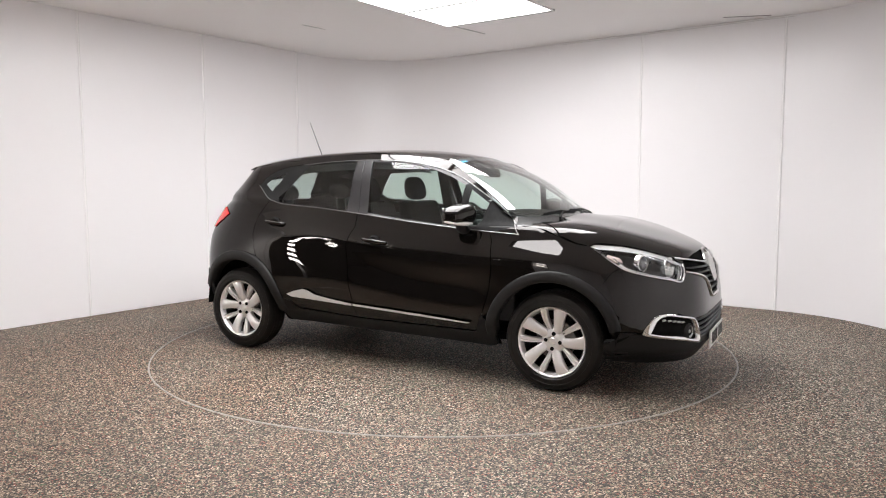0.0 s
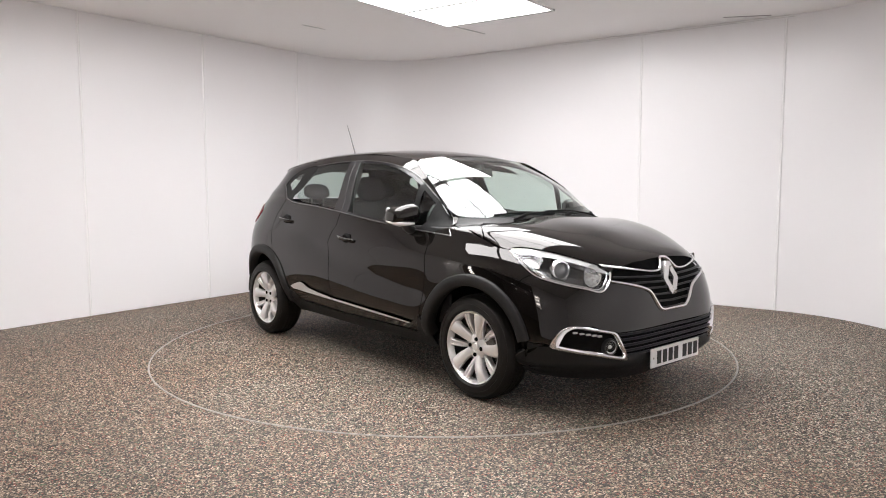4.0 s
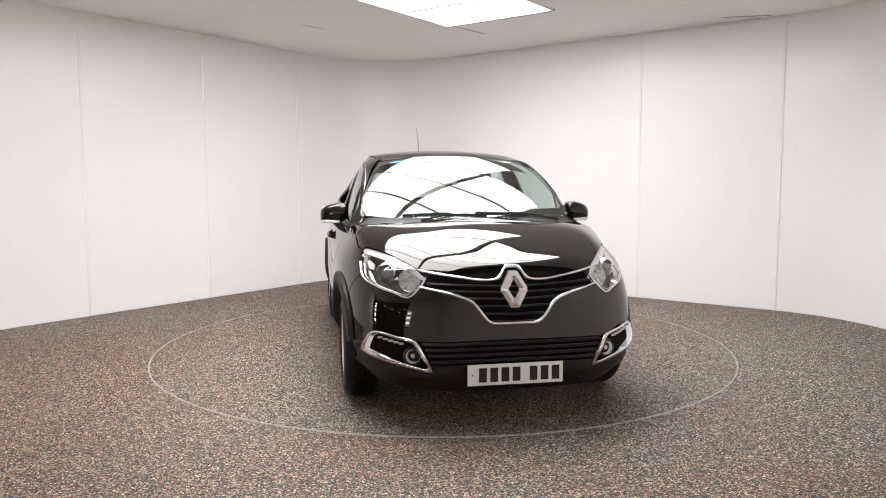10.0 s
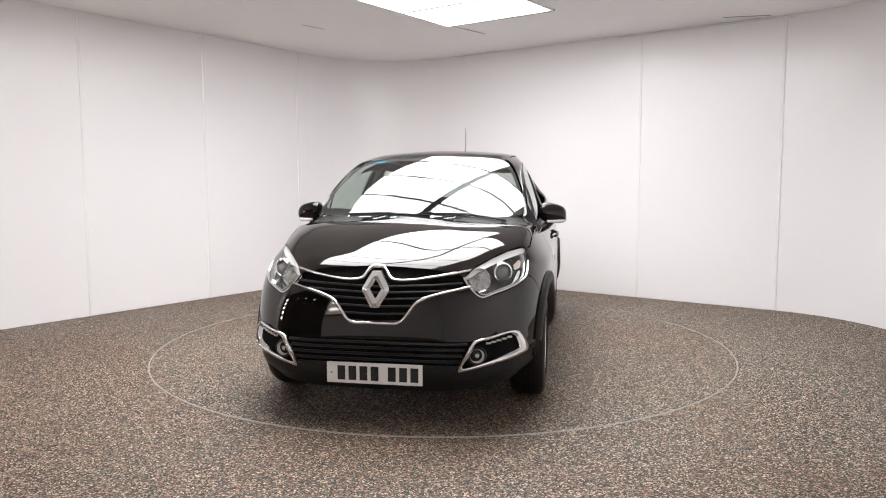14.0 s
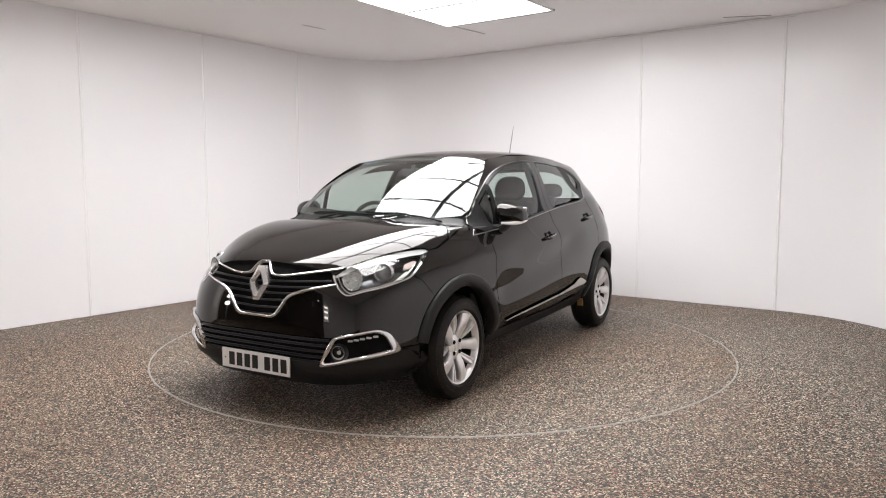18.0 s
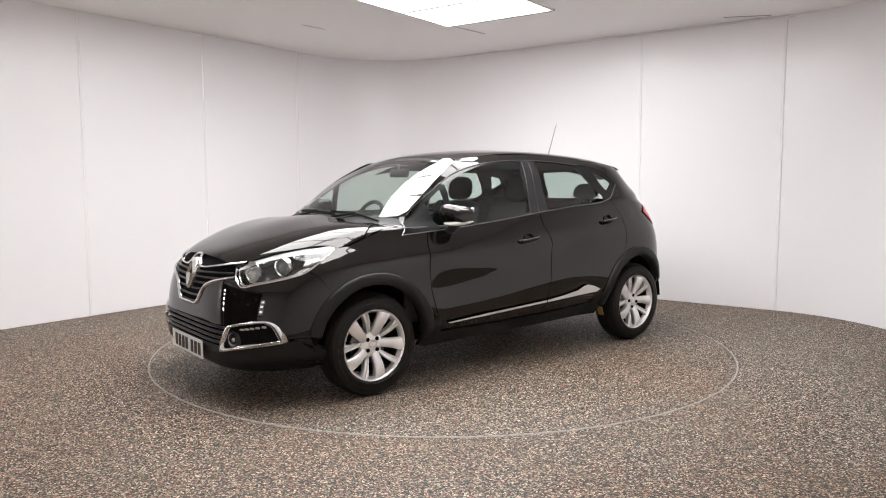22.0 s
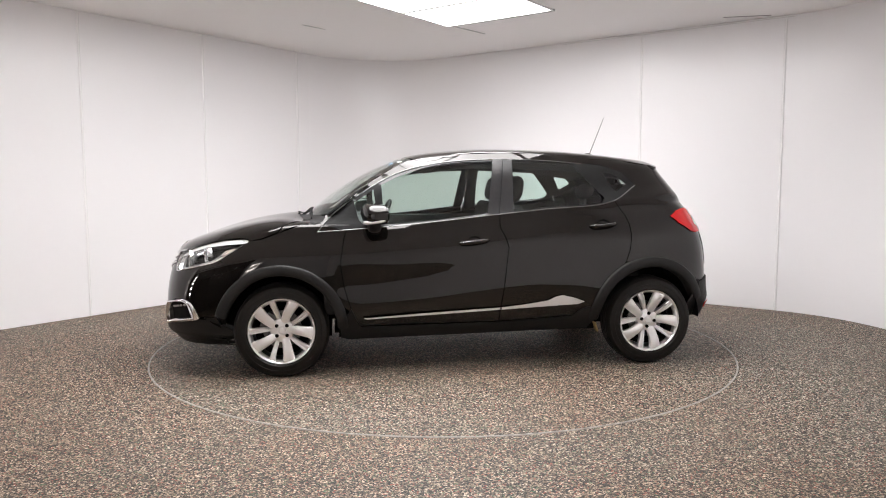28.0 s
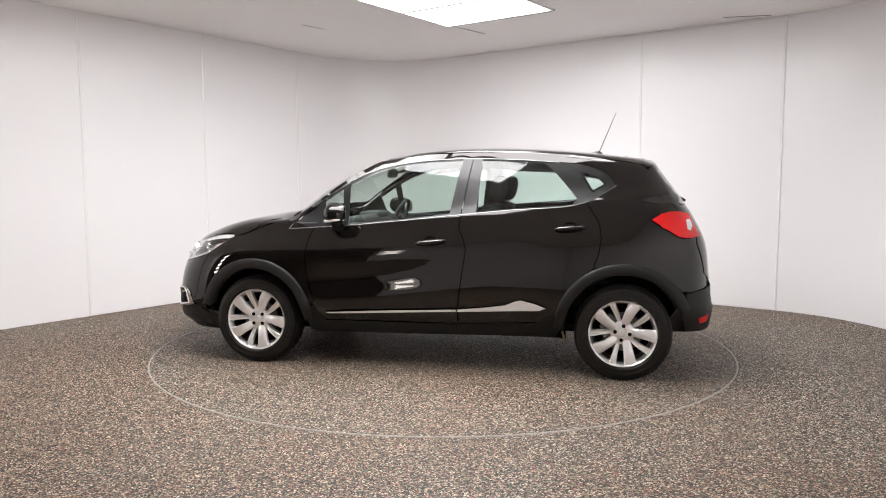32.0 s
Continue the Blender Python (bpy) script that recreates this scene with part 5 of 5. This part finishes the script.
def wheel(x, side, spin, bolts):
    root = new("wheel")
    root.parent = CAR
    root.location = (x, side * 0.766, HUB_Z)
    R, W = 0.318, 0.1025
    s = side
    prof = [(0.218, -W), (0.235, -W * 1.06), (0.275, -W * 1.02), (0.300, -W * 0.9), (R - 0.006, -W * 0.72), (R, -W * 0.55), (R, W * 0.55), (R - 0.006, W * 0.72), (0.303, W * 0.88),
            (0.298, W * 0.94), (0.296, W * 0.93), (0.285, W * 1.0), (0.268, W * 1.04), (0.266, W * 1.02), (0.252, W * 1.05), (0.236, W * 1.06), (0.229, W * 1.0), (0.224, W * 0.9)]
    part("tyre", lathe([(r, s * h) for r, h in prof], 72), RUBBER, root, smooth=True)
    for h in (-0.045, -0.015, 0.015, 0.045):
        part("tread_rib", lathe([(R - 0.001, h - 0.011), (R + 0.002, h - 0.009), (R + 0.002, h + 0.009), (R - 0.001, h + 0.011)], 64), RUBBER, root)
    part("barrel", lathe([(r, s * h) for r, h in ((0.198, -0.09), (0.192, 0.0), (0.196, 0.060))], 48), BARREL, root, "inner rim with its shade put into the dark colour")
    part("rim", lathe([(r, s * h) for r, h in ((0.198, 0.045), (0.208, 0.078), (0.213, 0.092), (0.217, 0.097), (0.221, 0.098), (0.224, 0.094), (0.224, 0.085), (0.212, 0.07))], 72), ALLOY, root, "silver alloy rim", smooth=True)
    part("brake_disc", lathe([(r, s * h) for r, h in ((0.05, 0.0), (0.06, 0.012), (0.13, 0.012), (0.13, -0.004), (0.05, -0.004))], 40), STEEL, root, smooth=True)
    part("drum", lathe([(r, s * h) for r, h in ((0.0, -0.02), (0.187, -0.02), (0.187, -0.05), (0.0, -0.05))], 32), LINER, root)
    bm = bmesh.new()
    box(bm, (0.09 * 1.0, s * 0.01, 0.06), (0.07, 0.07, 0.12), Matrix.Rotation(radians(-35), 4, "Y"), 0.01)
    part("caliper", bm, STEEL, root)
    hub = lathe([(r, s * h) for r, h in ((0.0, 0.062), (0.024, 0.062), (0.028, 0.058), (0.031, 0.062), (0.068, 0.060), (0.078, 0.052), (0.080, 0.02), (0.0, 0.02))], 40)
    part("hub", hub, ALLOY, root, smooth=True)
    part("centre_cap", lathe([(r, s * h) for r, h in ((0.0, 0.067), (0.018, 0.066), (0.024, 0.060))], 28), ALLOY, root, smooth=True)
    for k in range(4):
        a = radians(bolts + 90 * k)
        bm = lathe([(r, s * h) for r, h in ((0.0, 0.064), (0.0105, 0.0645), (0.0125, 0.0665), (0.0125, 0.05), (0.0, 0.05))], 14)
        bmesh.ops.translate(bm, vec=(0.048 * math.cos(a), 0, 0.048 * math.sin(a)), verts=bm.verts)
        part("bolt", bm, LINER, root)
    # ten spokes: five broad crowned blades from the hub, five grooved ones between them that start further out
    for k in range(10):
        a = radians(36 * k + 18 + spin)
        wide = k % 2 == 0
        bm = bmesh.new()
        st = []
        for i in range(9):
            t = i / 8
            r = 0.050 + (0.215 - 0.050) * t if wide else 0.078 + (0.215 - 0.078) * t
            w = (0.027 + 0.017 * t ** 1.4) if wide else (0.0135 + 0.0095 * t)
            h = 0.058 + 0.024 * math.sin(t * 2.3) + 0.012 * t if wide else 0.050 + 0.024 * math.sin(t * 2.0) + 0.014 * t
            low = h - 0.040
            if wide:
                cs = [(u * w, h + e + 0.004 * u * t) for u, e in ((-1, -0.016), (-0.97, -0.008), (-0.86, -0.003), (-0.5, 0.0005), (0, 0.002), (0.5, 0.0005), (0.86, -0.003), (0.97, -0.008), (1, -0.016))]
            else:
                cs = [(u * w, h + e) for u, e in ((-1, -0.014), (-0.96, -0.005), (-0.78, -0.001), (-0.36, -0.002), (-0.22, -0.011), (0.22, -0.011), (0.36, -0.002), (0.78, -0.001), (0.96, -0.005), (1, -0.014))]
            cs = [(-w * 0.9, low)] + cs + [(w * 0.9, low)]
            tw = a + (0.14 * (t - 0.5) if wide else -0.08 * (t - 0.6))
            st.append([bm.verts.new((r * math.cos(tw) - q * math.sin(tw), s * g, r * math.sin(tw) + q * math.cos(tw))) for q, g in cs])
        for p, q in zip(st, st[1:]):
            for j in range(len(p) - 1):
                bm.faces.new((p[j], p[j + 1], q[j + 1], q[j]))
            bm.faces.new((p[-1], p[0], q[0], q[-1]))
        bm.faces.new(st[0])
        bm.faces.new(st[-1])
        bmesh.ops.recalc_face_normals(bm, faces=bm.faces)
        part("spoke", bm, ALLOY, root, smooth=True)
    return root


def mirrors_and_small():
    for s in (1, -1):
        # door mirror: a rounded shell, bright foot lens, glass and arm
        bm = bmesh.new()
        bmesh.ops.create_uvsphere(bm, u_segments=28, v_segments=18, radius=1.0)
        for v in bm.verts:
            x, y, z = v.co
            k = 4.0
            r = (abs(x) ** k + abs(y) ** k + abs(z) ** k) ** (-1 / k)
            x, y, z = x * r, y * r, z * r
            taper = 1 - 0.22 * (y * s * 0.5 + 0.5)
            x = x * (1 - 0.25 * max(x, 0) * abs(z))
            v.co = (0.602 + 0.082 * x - 0.025 * y * s, s * 0.890 + 0.090 * y, 1.098 + 0.068 * z * taper - 0.012 * y * s + (0.010 * (1 - y * y) if z > 0 else 0))
        bmesh.ops.recalc_face_normals(bm, faces=bm.faces)
        mir = part("door_mirror", bm, PAINT, CAR, "glossy black door mirror", smooth=True)
        bm = bmesh.new()
        box(bm, (0.530, s * 0.888, 1.098), (0.008, 0.150, 0.100), Matrix.Rotation(radians(10 * s), 4, "Z"), 0.003)
        part("mirror_glass", bm, MIRROR, mir)
        pts = [tuple(q) for q in curve_through([(0.672, s * 0.85, 1.046), (0.664, s * 0.918, 1.046), (0.630, s * 0.958, 1.050), (0.575, s * 0.970, 1.056), (0.535, s * 0.971, 1.062)], 4)]
        part("side_repeater", tube(pts, [0.005 + 0.008 * math.sin(math.pi * (0.12 + 0.76 * i / (len(pts) - 1))) for i in range(len(pts))], 10), CLEAR, mir, "clear side indicator", smooth=True)
        arm = [(0.60, s * 0.765, 0.985), (0.60, s * 0.80, 0.99), (0.60, s * 0.845, 1.015), (0.60, s * 0.875, 1.05)]
        part("mirror_arm", tube(arm, [0.03, 0.032, 0.03, 0.03], 10, flat=1.5), SATIN, mir, smooth=True)
        # handles: dark cup and bright-edged bar
        for hx, hz, ln, tilt in ((-0.082, 0.908, 0.205, 5.5), (-1.022, 1.012, 0.195, 5.0)):
            p, n = skin_at(hx, hz, "side")
            bm = lathe([(0.0, -0.020), (0.030, -0.016), (0.040, 0.0), (0.042, 0.0015)], 28)
            bmesh.ops.scale(bm, vec=(1.15, 1, 0.95), verts=bm.verts)
            bmesh.ops.transform(bm, matrix=Matrix.Translation((p.x, s * (p.y + 0.001), p.z)), verts=bm.verts)
            h = part("door_handle", bm, LINER, CAR, "black door handle with its cup", smooth=True)
            pts = []
            for t in np.linspace(-1, 1, 13):
                q, m = skin_at(hx - t * ln / 2, hz + t * math.sin(radians(tilt)) * ln / 2 * 1.1, "side")
                lift = 0.006 + 0.026 * (1 - abs(t) ** 4)
                pts.append((q.x, s * (q.y + lift), q.z))
            part("grip", tube(pts, [0.009 + 0.006 * (1 - abs(t) ** 3) for t in np.linspace(-1, 1, 13)], 10, flat=0.75), PAINT, h, smooth=True)
            arc = [(p.x + 0.046 * math.cos(a), s * (p.y + 0.004), p.z + 0.040 * math.sin(a)) for a in np.linspace(radians(236), radians(304), 7)]
            part("cup_edge", tube(arc, 0.0032, 6), BADGE, h, smooth=True)
            part("edge", tube([(q[0], q[1] + s * 0.009, q[2] + 0.008) for q in pts[1:-1]], 0.0026, 6), TRIMCHROME, h, smooth=True)
    part("tow_bracket", box(bmesh.new(), (-0.988, 0.80, 0.275), (0.012, 0.05, 0.07), Matrix.Rotation(radians(18), 4, "Y"), 0.003), mat("aged_yellow", (0.30, 0.20, 0.08), 0.75), CAR, "small yellowed bracket under the sill")
    # roof aerial
    bm = lathe([(0.0, 0.0), (0.030, 0.0), (0.024, 0.018), (0.010, 0.028), (0.0, 0.03)], 20, "z")
    bmesh.ops.scale(bm, vec=(1.5, 0.8, 1), verts=bm.verts)
    bmesh.ops.translate(bm, vec=(-1.19, 0.0, 1.522), verts=bm.verts)
    ae = part("aerial", bm, SATIN, CAR, "thin black roof aerial", smooth=True)
    part("mast", tube([(-1.20, 0, 1.53), (-1.325, -0.012, 1.838)], [0.0038, 0.0016], 8), SATIN, ae, smooth=True)
    # wipers
    for y0, y1, dz in ((0.60, 0.02, 0.0), (0.10, -0.46, 0.0)):
        pts = [skin_at(1.065 - 0.10 * abs(y) ** 2 - 0.02 * t, y, "top")[0] + Vector((0, 0, 0.004)) for t, y in ((t, y0 + (y1 - y0) * t) for t in np.linspace(0, 1, 10))]
        w = part("wiper", tube(pts, 0.006, 6), SAILMAT, CAR, "black wiper arm and blade", smooth=True)
        pv = skin_at(1.10, y1 * 0.8 + y0 * 0.2, "top")[0]
        part("arm", tube([pv + Vector((0.0, 0, 0.006)), pts[4] + Vector((0, 0, 0.006)), pts[6] + Vector((0, 0, 0.003))], [0.009, 0.006, 0.004], 8), SAILMAT, w, smooth=True)
    # number plate with its characters shown as plain bars
    root = part("number_plate", box(bmesh.new(), (2.085, 0, 0.306), (0.008, 0.523, 0.113), None, 0.003), PLATE, CAR, "white front number plate")
    x = -0.205
    for k in range(7):
        if k == 4:
            x += 0.033
        bm = bmesh.new()
        box(bm, (2.0905, x + 0.025, 0.306), (0.002, 0.042, 0.076))
        part("bar", bm, INK, root)
        x += 0.061
    for y in (-0.235, 0.235):
        bm = lathe([(0.0, 0.0022), (0.004, 0.002), (0.005, 0.0)], 12, "x")
        bmesh.ops.translate(bm, vec=(2.089, y, 0.306), verts=bm.verts)
        part("screw", bm, STEEL, root, smooth=True)
    # stickers behind the windscreen
    for y, w, mt, lb in ((-0.415, 0.10, STICKER, "small blue sticker"), (0.40, 0.10, PAPER, "small pale sticker")):
        p, n = skin_at(0.395, y, "top")
        bm = bmesh.new()
        z = n.cross(Vector((0, 1, 0))).normalized()
        M = Matrix((n.cross(z), z, n)).transposed().to_4x4()
        box(bm, p - n * 0.006, (w, 0.028, 0.001), M)
        part("sticker", bm, mt, CAR, lb)


def cabin():
    def seat(x, y, bench=0.0):
        w = 0.25 if not bench else bench
        root = new("seat" if not bench else "rear_bench")
        root.parent = CAR
        bm = bmesh.new()
        box(bm, (x + 0.02, y, 0.56), (0.50, 2 * w, 0.16), Matrix.Rotation(radians(-8), 4, "Y"), 0.05)
        part("cushion", bm, FABRIC, root, smooth=True)
        bm = bmesh.new()
        box(bm, (x - 0.30, y, 0.86 if not bench else 0.80), (0.14, 2 * w, 0.60 if not bench else 0.50), Matrix.Rotation(radians(-14), 4, "Y"), 0.055)
        part("backrest", bm, FABRIC, root, smooth=True)
        for yy in ((y,) if not bench else (-0.37, 0.37)):
            bm = bmesh.new()
            bmesh.ops.create_uvsphere(bm, u_segments=20, v_segments=14, radius=1.0)
            for v in bm.verts:
                q = v.co * (sum(abs(c) ** 2.8 for c in v.co) ** (-1 / 2.8))
                tall, wide, mid = (0.100, 0.130, 1.262) if not bench else (0.066, 0.122, 1.235)
                v.co = (x - 0.40 + 0.062 * q.x - 0.018 * q.z, yy + wide * q.y * (1 - 0.10 * q.z), mid + tall * q.z)
            part("headrest", bm, FABRIC, root, smooth=True)
            for d in (-0.06, 0.06):
                part("post", tube([(x - 0.375, yy + d, 1.11 if not bench else 1.03), (x - 0.39, yy + d, 1.20)], 0.006, 6), STEEL, root)
    seat(-0.08, 0.36)
    seat(-0.08, -0.36)
    seat(-0.90, 0.0, 0.62)
    bm = bmesh.new()
    box(bm, (0.83, 0, 0.93), (0.46, 1.36, 0.20), Matrix.Rotation(radians(8), 4, "Y"), 0.06)
    box(bm, (0.72, 0, 0.65), (0.30, 1.34, 0.45), None, 0.04)
    part("dashboard", bm, TRIM, CAR, smooth=True)
    bm = bmesh.new()
    box(bm, (0.70, -0.37, 1.035), (0.18, 0.34, 0.07), None, 0.03)
    part("instrument_hood", bm, TRIM, CAR, smooth=True)
    # steering wheel on the right-hand side
    ring = [(0.0, 0.185 * math.cos(a), 0.185 * math.sin(a)) for a in (2 * math.pi * i / 36 for i in range(36))]
    bm = tube(ring, 0.016, 8, True)
    box(bm, (0.02, 0, 0), (0.05, 0.13, 0.10), None, 0.02)
    box(bm, (0.01, 0, 0), (0.02, 0.35, 0.03))
    box(bm, (0.01, 0, -0.09), (0.02, 0.03, 0.17))
    bmesh.ops.transform(bm, matrix=Matrix.Translation((0.485, -0.37, 0.99)) @ Matrix.Rotation(radians(-24), 4, "Y"), verts=bm.verts)
    part("steering_wheel", bm, TRIM, CAR, smooth=True)
    bm = bmesh.new()
    box(bm, (0.0, 0, 0.285), (1.76, 1.34, 0.05))
    box(bm, (-1.3, 0, 0.275), (0.8, 1.0, 0.05))
    box(bm, (1.4, 0, 0.235), (1.0, 1.05, 0.05))
    part("cabin_floor", bm, LINER, CAR)
    for s in (1, -1):
        bm = bmesh.new()
        box(bm, (0.0, s * 0.775, 0.72), (1.9, 0.03, 0.62), None, 0.012)
        part("door_lining", bm, TRIM, CAR)
        bm = bmesh.new()
        box(bm, (-0.33, s * 0.645, 1.28), (0.10, 0.05, 0.42), Matrix.Rotation(radians(20 * s), 4, "X"), 0.015)
        part("pillar_lining", bm, TRIM, CAR)
    bm = bmesh.new()
    box(bm, (-1.5, 0, 0.80), (0.7, 1.25, 0.03))
    part("parcel_shelf", bm, TRIM, CAR)
    for s in (1, -1):
        hl = [(0.25, 1.405), (0.0, 1.438), (-0.35, 1.448), (-0.85, 1.425), (-1.25, 1.36), (-1.45, 1.40), (-1.0, 1.50), (-0.4, 1.52), (0.1, 1.50)]
        d = patch(hl, "side", 0.05, -0.055, 0.0)
        lay("headliner_edge", d if s > 0 else flip(d), TRIM, CAR)
    # inside mirror
    bm = bmesh.new()
    box(bm, (0.43, 0, 1.385), (0.03, 0.22, 0.065), Matrix.Rotation(radians(-12), 4, "Y"), 0.014)
    box(bm, (0.425, 0, 1.42), (0.03, 0.04, 0.05), None, 0.008)
    part("inside_mirror", bm, TRIM, CAR, smooth=True)


shell()
panels()
nose()
headlamps()
tail()
for hx in (HUB_F, HUB_R):
    for sd in (1, -1):
        wheel(hx, sd, *{(True, 1): (20, 45), (False, 1): (18, 8), (True, -1): (-18, 84), (False, -1): (10, 45)}[(hx > 0, sd)])
        bm = lathe([(r, sd * h) for r, h in ((0.395, 0.82), (0.40, 0.50), (0.10, 0.49))], 48)
        bmesh.ops.delete(bm, geom=[v for v in bm.verts if v.co.z < 0.0], context="VERTS")
        bmesh.ops.translate(bm, vec=(hx, 0, HUB_Z + 0.01), verts=bm.verts)
        part("wheel_liner", bm, LINER, CAR)
mirrors_and_small()
cabin()


def motions():
    rows = [(t, pose(0, 0, 0, 0, 0, a) @ Matrix.Translation((0, SHIFT_Y, 0))) for t, a in TURN]
    walk(CAR, rows)
    walk(TABLE, [(t, pose(-0.012, 0.087, 0, 0, 0, a)) for t, a in TURN])


motions()
